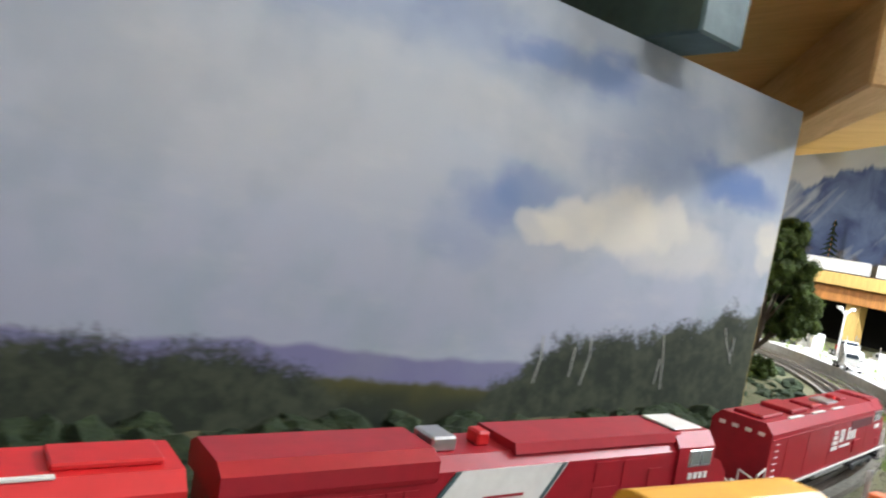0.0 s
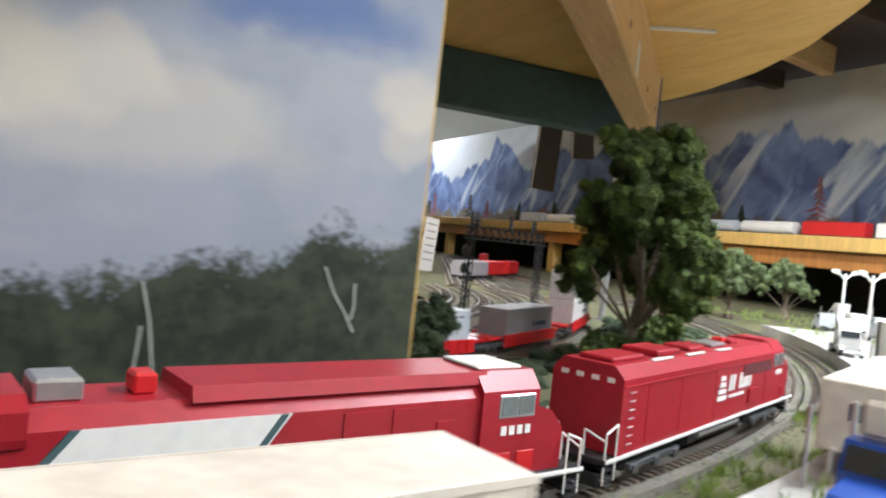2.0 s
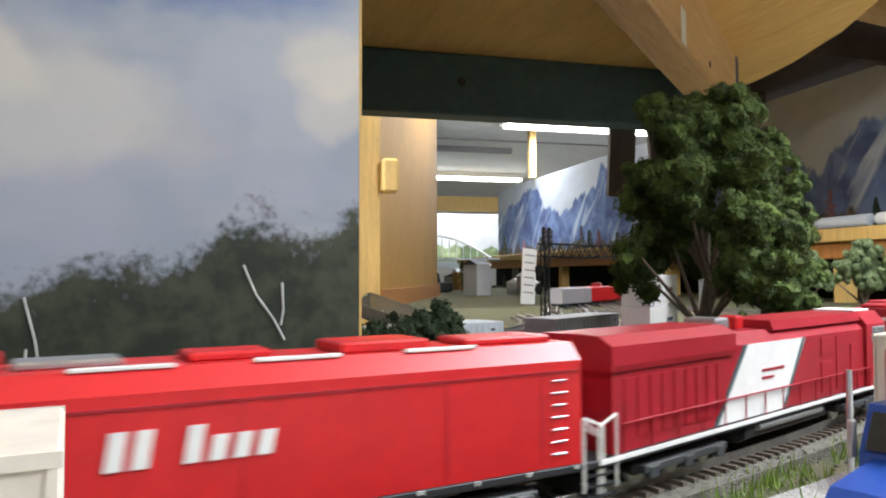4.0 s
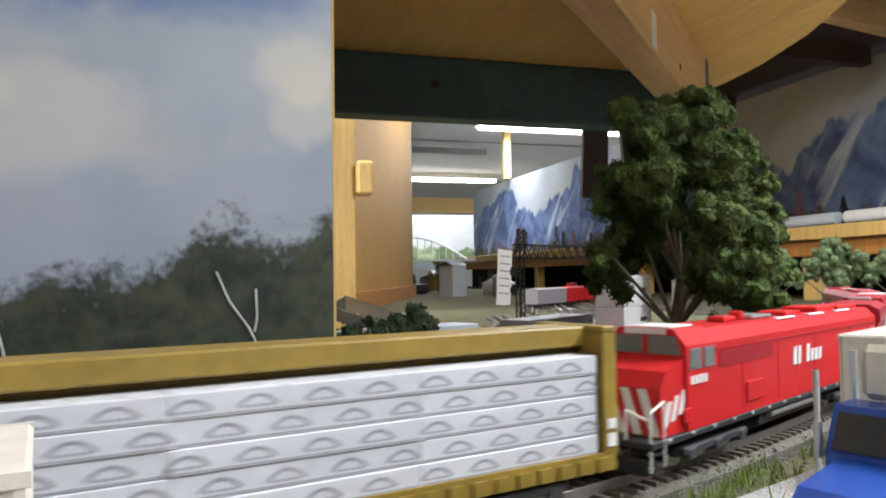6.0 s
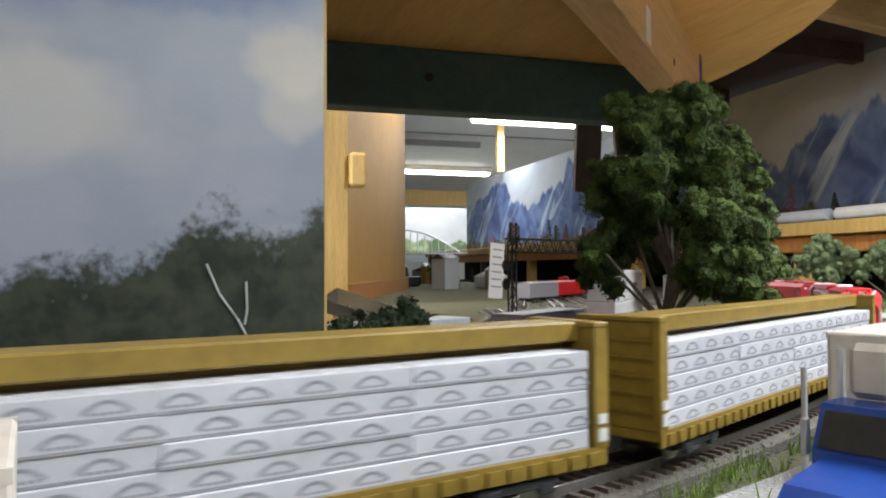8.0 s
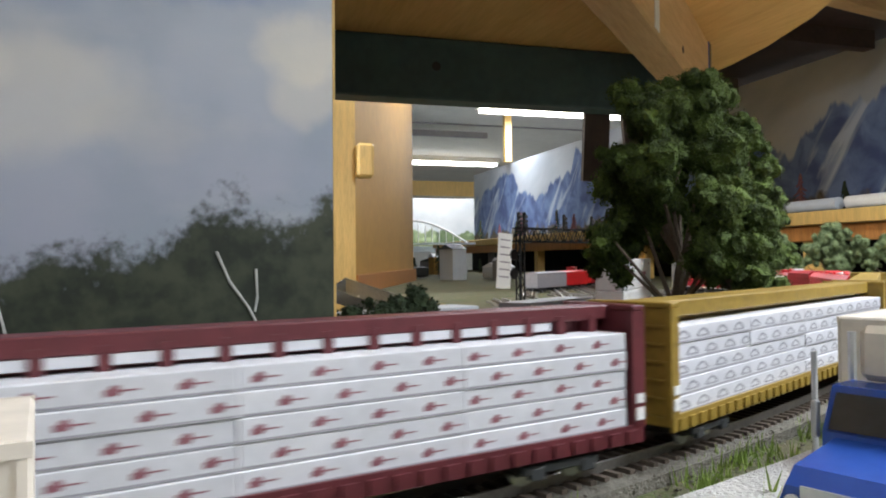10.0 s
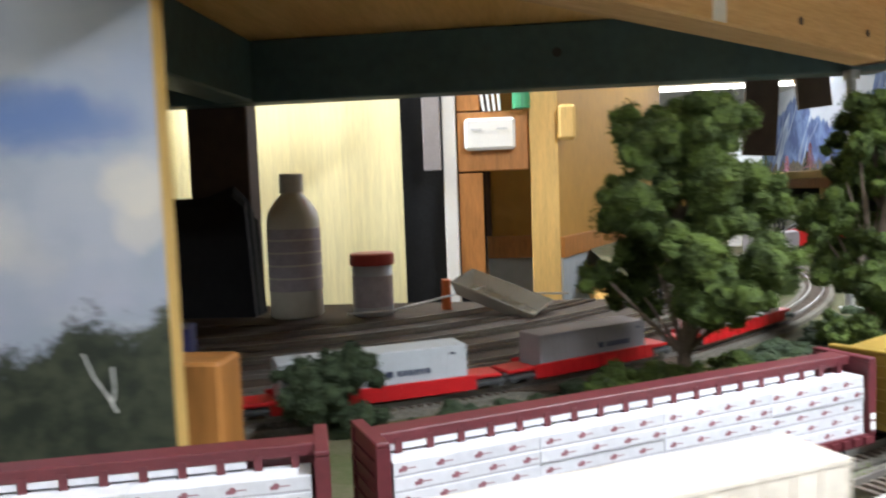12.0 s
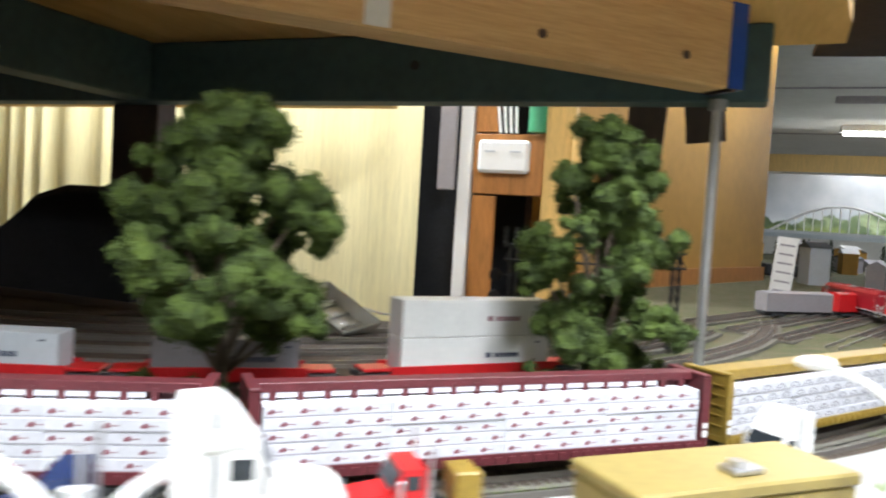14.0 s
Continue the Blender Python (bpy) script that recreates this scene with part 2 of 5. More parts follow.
def arc_strip(bm, r0, r1, a0, a1, z0, z1, step=1.5):
    """A flat band between two radii round the curve's centre; angles in degrees from the south."""
    n = max(2, int((a1 - a0) / step))
    rows = []
    for k in range(n + 1):
        a = radians(a0 + (a1 - a0) * k / n)
        rows.append([bm.verts.new((CX + r * math.sin(a), CY - r * math.cos(a), z)) for r, z in ((r0, z0), (r0, z1), (r1, z1), (r1, z0))])
    for p, q in zip(rows, rows[1:]):
        for i in range(4):
            bm.faces.new((p[i], p[(i + 1) % 4], q[(i + 1) % 4], q[i]))
    bm.faces.new(rows[0][::-1])
    bm.faces.new(rows[-1])
    return bm


def ribbon(bm, r, off, half, z0, z1, sa, sb, climb):
    """A band that follows the main curve at radius r + off, from arc length sa to sb."""
    n = max(2, int((sb - sa) / 0.03))
    rows = []
    for k in range(n + 1):
        q = sa + (sb - sa) * k / n
        g = grade(q) if climb else 0.0
        ring = []
        for dr, z in ((-half, z0), (-half, z1), (half, z1), (half, z0)):
            px, py, _ = on_track(q, r + off + dr)
            ring.append(bm.verts.new((px, py, z + g)))
        rows.append(ring)
    for p, q in zip(rows, rows[1:]):
        for i in range(4):
            bm.faces.new((p[i], p[(i + 1) % 4], q[(i + 1) % 4], q[i]))
    bm.faces.new(rows[0][::-1])
    bm.faces.new(rows[-1])
    return bm


def track(r, a0, a1, lead=0.0, bed="ballast"):
    climb = r == R
    sa, sb = radians(a0) * R - lead, radians(a1) * R
    solid("roadbed", ribbon(B(), r, 0, 0.022, DECK - 0.004, 1.0895, sa, sb, climb), bed, "narrow bed of ballast under the track", "ballast", kind="structure")
    o = thing("track", "steel rails on brown ties in ballast", "track", group="tracks")
    for off in (-0.0083, 0.0083):
        part("rail", ribbon(B(), r, off, 0.0006, 1.0905, RAIL, sa, sb, climb), "rail", o)
    me = mesh_of("tie", box(B(), -0.0013, 0.0013, -0.0148, 0.0148, -0.0008, 0.0008), "tie")
    step = 0.0068 * R / r
    for k in range(min(295, int((sb - sa) / step))):
        q = sa + k * step
        px, py, a = on_track(q, r)
        t = new("tie", me)
        t.parent = o
        t.location = (px, py, 1.0902 + (grade(q) if climb else 0.0))
        t.rotation_euler = (0, 0, a)


track(R, 0, 92, 0.5)
track(1.308, 34, 92)
track(1.042, 5, 92)
track(0.97, 10, 80)
track(0.91, 10, 80)
track(0.85, 10, 80)
track(0.79, 4, 56, 0.3, "yard")
track(0.73, 4, 50, 0.3, "yard")
solid("lot", arc_strip(B(), 1.332, 1.62, -8, 62, DECK - 0.004, 1.104), "road", "grey gravel truck lot beside the track", "lot", kind="structure")


def yard_track(x, y, turn, length):
    """A straight track seen far off, with its ties as one part."""
    o = thing("track", "steel rails on dark ties in the far yard", "track", pose(x, y, DECK + 0.0005, 0, 0, turn), "tracks")
    part("bed", box(B(), 0, length, -0.02, 0.02, 0, 0.003), "ballast", o)
    for off in (-0.0083, 0.0083):
        part("rail", box(B(), 0, length, off - 0.0008, off + 0.0008, 0.0048, 0.0085), "rail", o)
    n = int(length / 0.009)
    co, fa = [], []
    for k in range(n):
        u = 0.004 + k * 0.009
        co += [(u + a, b, c) for c in (0.0031, 0.0047) for a, b in ((0, -0.015), (0.0035, -0.015), (0.0035, 0.015), (0, 0.015))]
        i = 8 * k
        fa += [(i + 4, i + 5, i + 6, i + 7), (i, i + 1, i + 5, i + 4), (i + 1, i + 2, i + 6, i + 5), (i + 2, i + 3, i + 7, i + 6), (i + 3, i, i + 4, i + 7)]
    me = bpy.data.meshes.new("ties")
    me.from_pydata(co, [], fa)
    me.materials.append(M["tie"])
    t = new("ties", me)
    t.parent = o
    t["kind"] = "stuff"


for k in range(5):
    yard_track(1.16 + 0.062 * k, 1.42 - 0.05 * k, 66 + 1.5 * k, 2.6)

# painted sky panel
def paint_sky():
    m = bpy.data.materials.new("painted sky")
    m.use_nodes = True
    nt = m.node_tree
    L = nt.links

    def put(sock, v):
        if isinstance(v, (int, float)):
            sock.default_value = v
        elif isinstance(v, tuple):
            sock.default_value = (*(1.1 * c for c in v), 1)
        else:
            L.new(v, sock)

    def op(kind, a, b=0.0):
        n = node(nt, "ShaderNodeMath", op=kind)
        put(n.inputs[0], a)
        put(n.inputs[1], b)
        return n.outputs[0]

    def ramp(v, lo, hi):
        n = node(nt, "ShaderNodeMapRange")
        n.interpolation_type = "SMOOTHSTEP"
        put(n.inputs[0], v)
        n.inputs[1].default_value, n.inputs[2].default_value = lo, hi
        return n.outputs[0]

    def mix(f, a, b):
        n = node(nt, "ShaderNodeMix")
        n.data_type = "RGBA"
        put(n.inputs[0], f)
        put(n.inputs[6], a)
        put(n.inputs[7], b)
        return n.outputs[2]

    def noi(scale, detail=3, stretch=(1, 1, 1)):
        mp = node(nt, "ShaderNodeMapping")
        mp.inputs["Scale"].default_value = stretch
        L.new(tc.outputs["Object"], mp.inputs[0])
        n = node(nt, "ShaderNodeTexNoise")
        n.inputs["Scale"].default_value, n.inputs["Detail"].default_value = scale, detail
        L.new(mp.outputs[0], n.inputs["Vector"])
        return op("SUBTRACT", n.outputs[0], 0.5)

    tc = node(nt, "ShaderNodeTexCoord")
    sep = node(nt, "ShaderNodeSeparateXYZ")
    L.new(tc.outputs["Object"], sep.inputs[0])
    x, z = sep.outputs[0], sep.outputs[2]
    big, mid, fine = noi(7, 4), noi(28, 4), noi(130, 5)
    xw = op("ADD", x, op("ADD", op("MULTIPLY", big, 0.06), op("MULTIPLY", mid, 0.03)))
    zw = op("ADD", z, op("ADD", op("MULTIPLY", noi(9, 4), 0.035), op("MULTIPLY", noi(40, 4), 0.02)))

    def blob(cx, cz, rx, rz, soft=1.0):
        u = op("DIVIDE", op("SUBTRACT", xw, cx), rx)
        v = op("DIVIDE", op("SUBTRACT", zw, cz), rz)
        return ramp(op("ADD", op("MULTIPLY", u, u), op("MULTIPLY", v, v)), 1.0 + soft * 0.3, 1.0 - soft)

    sky = mix(ramp(z, 1.12, 1.30), (0.33, 0.345, 0.43), (0.37, 0.40, 0.45))
    sky = mix(ramp(op("ADD", big, op("MULTIPLY", mid, 0.6)), -0.12, 0.22), sky, (0.29, 0.325, 0.39))
    for cx, cz, rx, rz in ((0.32, 1.285, 0.11, 0.022), (0.15, 1.25, 0.12, 0.05), (0.552, 1.217, 0.03, 0.012), (0.515, 1.245, 0.03, 0.02)):
        sky = mix(op("MULTIPLY", blob(cx, cz, rx, rz), 0.4), sky, (0.43, 0.42, 0.42))
    for cx, cz, rx, rz, f in ((0.47, 1.288, 0.085, 0.022, 0.4), (0.545, 1.291, 0.040, 0.014, 0.75), (0.575, 1.283, 0.034, 0.014, 0.7), (0.34, 1.248, 0.034, 0.013, 0.5), (0.312, 1.232, 0.034, 0.015, 0.6), (0.287, 1.204, 0.028, 0.016, 0.25),
                              (0.335, 1.334, 0.032, 0.009, 0.6), (0.393, 1.338, 0.024, 0.013, 0.6), (0.2, 1.335, 0.16, 0.022, 0.35), (0.45, 1.33, 0.08, 0.02, 0.3), (0.60, 1.30, 0.04, 0.02, 0.25)):
        sky = mix(op("MULTIPLY", blob(cx, cz, rx * 1.3, rz * 1.35), f), sky, (0.10, 0.17, 0.37))
    for cx, cz, rx, rz, f in ((0.49, 1.226, 0.075, 0.028, 0.5), (0.358, 1.224, 0.026, 0.013, 0.7), (0.385, 1.229, 0.034, 0.02, 0.85), (0.43, 1.236, 0.042, 0.027, 0.85), (0.478, 1.24, 0.036, 0.022, 0.6), (0.612, 1.252, 0.023, 0.016, 0.75), (0.622, 1.238, 0.026, 0.022, 0.6)):
        sky = mix(op("MULTIPLY", blob(cx, cz, rx, rz, 0.62), f * 0.85), sky, (0.62, 0.575, 0.5))
    brush = noi(22, 5, (1, 1, 2.6))
    sky = mix(op("MULTIPLY", ramp(brush, 0.0, 0.3), 0.28), sky, (0.47, 0.47, 0.47))
    hx = noi(16, 3, (1, 1, 0.0))
    hill = op("ADD", 1.126, op("MULTIPLY", hx, 0.022))
    sky = mix(ramp(op("SUBTRACT", hill, z), -0.002, 0.003), sky, mix(ramp(mid, -0.2, 0.3), (0.17, 0.16, 0.29), (0.2, 0.2, 0.3)))
    meadow = op("ADD", 1.110, op("ADD", op("MULTIPLY", noi(22, 4, (1, 1, 0.0)), 0.02), op("MULTIPLY", fine, 0.008)))
    green = mix(ramp(op("ADD", z, op("MULTIPLY", mid, 0.03)), 1.092, 1.112), (0.022, 0.026, 0.013), (0.08, 0.075, 0.018))
    sky = mix(ramp(op("SUBTRACT", meadow, z), -0.002, 0.004), sky, green)
    # rows of painted trees: a low wood at the left, tall birches at the right
    bumps = op("ADD", op("MULTIPLY", noi(30, 3, (1, 1, 0.25)), 0.042), op("MULTIPLY", fine, 0.03))
    tall = op("ADD", op("ADD", 1.139, op("MULTIPLY", op("SUBTRACT", x, 0.37), 0.185)), bumps)
    rise = op("ADD", op("ADD", 1.100, op("MULTIPLY", op("SUBTRACT", x, 0.335), 1.0)), bumps)
    tall = op("MINIMUM", tall, rise)
    low = op("ADD", 1.123, op("MULTIPLY", bumps, 0.5))
    fall = op("ADD", op("ADD", 1.100, op("MULTIPLY", op("SUBTRACT", 0.235, x), 0.35)), op("MULTIPLY", bumps, 0.5))
    low = op("MINIMUM", low, fall)
    top = op("MAXIMUM", tall, low)
    dark = mix(ramp(op("ADD", fine, op("MULTIPLY", mid, 0.7)), -0.2, 0.25), (0.016, 0.022, 0.014), (0.05, 0.058, 0.035))
    sky = mix(ramp(op("ADD", op("SUBTRACT", top, z), op("MULTIPLY", noi(320, 3), 0.02)), -0.006, 0.010), sky, dark)
    b = nt.nodes["Principled BSDF"]
    L.new(sky, b.inputs["Base Color"])
    b.inputs["Roughness"].default_value = 0.62
    bp = node(nt, "ShaderNodeBump")
    bp.inputs["Strength"].default_value, bp.inputs["Distance"].default_value = 0.15, 0.001
    L.new(fine, bp.inputs["Height"])
    L.new(bp.outputs[0], b.inputs["Normal"])
    return m


M["clear"] = mat("clear crinkled plastic", (0.8, 0.8, 0.74), 0.18, 0.05, 60, 0.6)
M["clear"].node_tree.nodes["Principled BSDF"].inputs["Transmission Weight"].default_value = 0.7


def paint_mountains(blue, pale, dark, foot, base, ridge_low, ridge_high, zoom):
    """Painted mountains with pale slanting snowfields, a hazy sky over the ridge and brush at their foot."""
    m = bpy.data.materials.new("painted mountains")
    m.use_nodes = True
    nt = m.node_tree
    L = nt.links
    tc = node(nt, "ShaderNodeTexCoord")

    def noi(scale, detail, stretch=(1, 1, 1), turn=(0, 0, 0), bend=0.0):
        mp = node(nt, "ShaderNodeMapping")
        mp.vector_type = "TEXTURE"
        mp.inputs["Scale"].default_value, mp.inputs["Rotation"].default_value = stretch, turn
        L.new(tc.outputs["Object"], mp.inputs[0])
        n = node(nt, "ShaderNodeTexNoise")
        n.inputs["Scale"].default_value, n.inputs["Detail"].default_value, n.inputs["Distortion"].default_value = scale, detail, bend
        L.new(mp.outputs[0], n.inputs["Vector"])
        return n.outputs[0]

    def span(v, a, b, c=0.0, d=1.0):
        n = node(nt, "ShaderNodeMapRange")
        n.inputs[1].default_value, n.inputs[2].default_value, n.inputs[3].default_value, n.inputs[4].default_value = a, b, c, d
        L.new(v, n.inputs[0])
        return n.outputs[0]

    def mix(f, a, b):
        n = node(nt, "ShaderNodeMix")
        n.data_type = "RGBA"
        L.new(f, n.inputs[0])
        for k, v in ((6, a), (7, b)):
            if isinstance(v, tuple):
                n.inputs[k].default_value = (*v, 1)
            else:
                L.new(v, n.inputs[k])
        return n.outputs[2]

    def math2(kind, a, b):
        n = node(nt, "ShaderNodeMath", op=kind)
        L.new(a, n.inputs[0])
        L.new(b, n.inputs[1])
        return n.outputs[0]

    sep = node(nt, "ShaderNodeSeparateXYZ")
    L.new(tc.outputs["Object"], sep.inputs[0])
    z = sep.outputs[2]
    rock = mix(span(noi(9 * zoom, 8, (1, 1, 1), (0, 0, 0), 0.5), 0.38, 0.62), dark, blue)
    snow = noi(5.5 * zoom, 5, (1, 0.45, 2.2), (radians(38), 0, 0), 0.6)
    rock = mix(span(snow, 0.54, 0.66), rock, pale)
    ridge = math2("ADD", span(noi(2.6 * zoom, 2, (1, 1, 1000)), 0.32, 0.68, ridge_low, ridge_high), span(noi(16 * zoom, 4, (1, 1, 1000)), 0.25, 0.75, -0.035, 0.035))
    haze = mix(span(noi(4 * zoom, 4, (1, 2.5, 0.8), (radians(-25), 0, 0)), 0.35, 0.7), (0.36, 0.38, 0.41), (0.55, 0.57, 0.58))
    out = mix(span(math2("SUBTRACT", z, ridge), -0.008, 0.008), rock, haze)
    low = math2("SUBTRACT", z, span(noi(14 * zoom, 5), 0.3, 0.7, base - 0.03, base + 0.05))
    out = mix(span(low, 0.015, -0.015), out, mix(span(noi(60, 4), 0.35, 0.65), foot, tuple(c * 0.45 for c in foot)))
    b = nt.nodes["Principled BSDF"]
    L.new(out, b.inputs["Base Color"])
    b.inputs["Roughness"].default_value = 0.8
    return m


M["sky"] = paint_sky()
M["mountains"] = paint_mountains((0.17, 0.24, 0.42), (0.46, 0.51, 0.58), (0.07, 0.10, 0.22), (0.17, 0.13, 0.08), 1.34, 1.52, 1.74, 1.0)
M["hills"] = paint_mountains((0.10, 0.14, 0.06), (0.3, 0.36, 0.2), (0.05, 0.08, 0.03), (0.2, 0.25, 0.06), 1.30, 1.36, 1.46, 0.8)
panel = solid("backdrop", box(B(), -0.75, 0.628, 0.388, 0.398, DECK - 0.07, 1.366), "sky", "painted cloudy sky and treeline backdrop board", "backdrop", kind="structure")
part("edge_strip", box(B(), 0.6282, 0.6292, 0.3885, 0.3985, DECK, 1.366), "yellow_wood", panel, "bare wood edge of the board")
for pts in (((0.582, 1.168), (0.587, 1.156), (0.594, 1.146), (0.598, 1.138)), ((0.597, 1.161), (0.5975, 1.150), (0.5965, 1.144)), ((0.504, 1.156), (0.508, 1.14), (0.512, 1.112)), ((0.505, 1.137), (0.5035, 1.116)),
            ((0.377, 1.146), (0.3785, 1.13), (0.375, 1.112)), ((0.424, 1.148), (0.426, 1.135), (0.421, 1.112)), ((0.410, 1.14), (0.4085, 1.118))):
    bm = B()
    for k in range(len(pts) - 1):
        rod(bm, (pts[k][0], 0.3879, pts[k][1]), (pts[k + 1][0], 0.3879, pts[k + 1][1]), 0.0006, 6, 0.0005)
    part("birch_stroke", bm, "birch", panel, "pale painted birch trunk")

# upper deck
# the part behind y 1.12 is unseen, added to keep light off the yard
edge = [(-0.9, 1.56), (-0.9, 0.41), (0.40, 0.41), (0.48, 0.33), (0.62, 0.29), (0.85, 0.29), (1.0, 0.385), (1.12, 0.535), (1.20, 0.665), (1.255, 0.79), (1.29, 0.91), (1.305, 1.0), (1.31, 1.08), (0.56, 1.12), (0.56, 1.56)]
solid("upper_deck", prism(B(), edge, 1.446, 1.465, "z"), "ply", "orange plywood upper deck with a curved edge", "deck", kind="structure")
beam = solid("beam_main", box(B(), -0.5, 1.235, 0.982, 1.02, 1.367, 1.4455, 0.002), "teal", "dark teal painted timber beam", "beam", kind="structure")
part("knot", rod(B(), (0.849, 0.9815, 1.409), (0.849, 0.983, 1.409), 0.006, 12), "black", beam, "dark knot in the timber")
solid("beam_cross", box(B(), 0.415, 0.462, 0.34, 0.98, 1.367, 1.4455, 0.002), "teal", "dark teal painted timber joist", "beam", kind="structure")
jl = Vector((1.235 - 0.51, 0.95 - 0.2, 0)).length
jo = solid("joist_pine", box(B(), 0.10, jl - 0.045, 0.0, 0.038, 1.367, 1.4455, 0.002), "pine", "bare pine joist under the upper deck", "joist", pose(0.515, 0.2, 0, 0, 0, 46), kind="structure")
part("paper_tag", box(B(), 0.63, 0.65, -0.0008, -0.0002, 1.368, 1.40), "white", jo, "small white paper tag")
part("painted_end", box(B(), jl - 0.062, jl - 0.043, -0.0012, 0.039, 1.367, 1.4455), "truck_blue", jo, "blue painted end grain")
for u, zz in ((0.55, 1.392), (0.78, 1.385), (0.93, 1.39)):
    part("knot", rod(B(), (u, -0.0006, zz), (u, 0.0005, zz), 0.004, 10), "brown_dark", jo)
solid("post", box(B(), 0.352, 0.436, 1.021, 1.06, 0, 1.445, 0.002), "brown_dark", "dark timber post carrying the upper deck", "post", kind="structure")

# back wall
bm = B()
prev = None
for k in range(240):
    xx = -1.4 + 1.922 * k / 239
    fold = 0.012 * math.sin(xx * 70 + 2.2 * math.sin(xx * 17)) * max(0, min(1, (0.1 - xx) / 0.1))
    fold += 0.002 * math.sin(xx * 45)
    cur = (bm.verts.new((xx, 1.79 + fold, 0)), bm.verts.new((xx, 1.79 + fold, 2.12)))
    if prev:
        bm.faces.new((prev[0], cur[0], cur[1], prev[1]))
    prev = cur
solid("curtain_wall", bm, "curtain", "cream curtain hanging in folds behind the layout", "curtain", kind="structure", smooth=True)
solid("curtain_backing", box(B(), -1.4, 0.5, 1.83, 1.85, 0, 2.12), "wall_paint", "plain wall behind the curtain", "wall", kind="structure")
wall = Vector((1.315 - 0.886, 2.89 - 1.80, 0))
solid("tan_wall", box(B(), 0, wall.length, 0, 0.02, 0, 2.12), "tan_wall", "tan hardboard partition", "wall", pose(0.886, 1.80, 0, 0, 0, math.degrees(math.atan2(wall.y, wall.x))), kind="structure")
solid("wall_skirting", box(B(), 0, wall.length, -0.012, -0.001, 1.082, 1.13), "orange_wood", "orange stained skirting on the tan partition", "trim", pose(0.886, 1.80, 0, 0, 0, math.degrees(math.atan2(wall.y, wall.x))), kind="structure")
solid("wall_base", box(B(), 0, wall.length, -0.008, -0.001, 0, 1.081), "pale_blue", "pale blue lower wall under the partition", "wall", pose(0.886, 1.80, 0, 0, 0, math.degrees(math.atan2(wall.y, wall.x))), kind="structure")
stud = solid("stud", box(B(), 0.822, 0.886, 1.76, 1.799, 0, 2.12, 0.002), "yellow_wood", "yellow pine wall stud", "stud", kind="structure")
part("block", box(B(), 0.886, 0.925, 1.735, 1.775, 1.352, 1.43, 0.006), "yellow_wood", stud, "small pine block screwed to the stud")
# black sheet in place of the shade between curtain and door frame
solid("gap_shade_sheet", box(B(), 0.5, 0.625, 1.83, 1.84, 0, 2.12), "black_cloth", "black sheet standing for shade in the gap beside the door frame", "gap", kind="structure")
solid("door_frame", box(B(), 0.622, 0.652, 1.77, 1.80, 0, 2.12, 0.002), "plastic_white", "white painted door frame strip", "trim", kind="structure")
solid("grey_strip", box(B(), 0.578, 0.618, 1.755, 1.768, 1.295, 1.6, 0.002), "cont_brown", "grey board hung beside the door frame", "board", kind="structure")
solid("orange_panel", box(B(), 0.656, 0.82, 1.775, 1.79, 1.29, 1.425, 0.002), "orange_wood", "orange stained board on the wall", "board", kind="structure")
solid("orange_jamb", box(B(), 0.656, 0.712, 1.776, 1.791, 1.0, 1.286, 0.002), "orange_wood", "orange stained door jamb", "board", kind="structure")
solid("orange_jamb_upper", box(B(), 0.656, 0.71, 1.776, 1.791, 1.429, 2.1, 0.002), "orange_wood", "orange stained door jamb", "board", kind="structure")
solid("panel_skirting", box(B(), 0.705, 1.0, 2.088, 2.099, 1.058, 1.118), "orange_wood", "orange stained skirting behind the opening", "trim", kind="structure")
solid("panel_base", box(B(), 0.705, 1.0, 2.092, 2.099, 0, 1.057), "pale_blue", "pale blue lower wall behind the opening", "wall", kind="structure")
solid("panel_batten", box(B(), 0.702, 0.716, 2.085, 2.099, 1.12, 2.1), "brown_dark", "dark brown batten at the panel's edge", "trim", kind="structure")
solid("tan_panel", box(B(), 0.702, 1.0, 2.1, 2.11, 0, 2.1), "tan_wall", "tan hardboard behind the opening", "wall", kind="structure")
# black sheet: the darkness inside the opening is put into its colour
solid("recess_shade_sheet", box(B(), 0.3, 0.701, 2.1, 2.11, 0, 2.1), "black_cloth", "black sheet standing for shade in the recess behind the opening", "wall", kind="structure")

# mountain panel and shelves across the aisle
solid("mountain_panel", box(B(), 2.45, 2.47, 0.8, 5.4, 1.27, 1.80), "mountains", "painted blue mountain backdrop panel", "backdrop", kind="structure")
solid("hill_panel", box(B(), 0.9, 3.2, 7.0, 7.02, 1.28, 1.76), "hills", "painted pale hill backdrop panel", "backdrop", kind="structure")
sh = solid("upper_shelf", box(B(), 2.14, 2.449, 0.8, 5.4, 1.265, 1.28), "snow", "pale upper layout shelf", "shelf", kind="structure")
part("fascia", box(B(), 2.122, 2.139, 0.8, 5.4, 1.25, 1.286, 0.002), "yellow_wood", sh, "yellow pine shelf edge")
part("apron", box(B(), 2.141, 2.156, 0.8, 5.4, 1.205, 1.249, 0.002), "orange_wood", sh, "recessed amber apron under the shelf edge")
# black sheet painted in for the shade below the shelf
part("shelf_shade_sheet", box(B(), 2.43, 2.448, 0.8, 5.4, DECK, 1.264), "black_cloth", sh, "black sheet standing for shade under the shelf")
for yy in (1.05, 1.75, 2.6, 3.6):
    part("post", box(B(), 2.16, 2.20, yy, yy + 0.04, DECK, 1.264), "yellow_wood", sh, "yellow pine shelf post")
sh = solid("far_shelf", box(B(), 0.9, 3.2, 6.6, 6.99, 1.26, 1.285), "snow", "pale far layout shelf", "shelf", kind="structure")
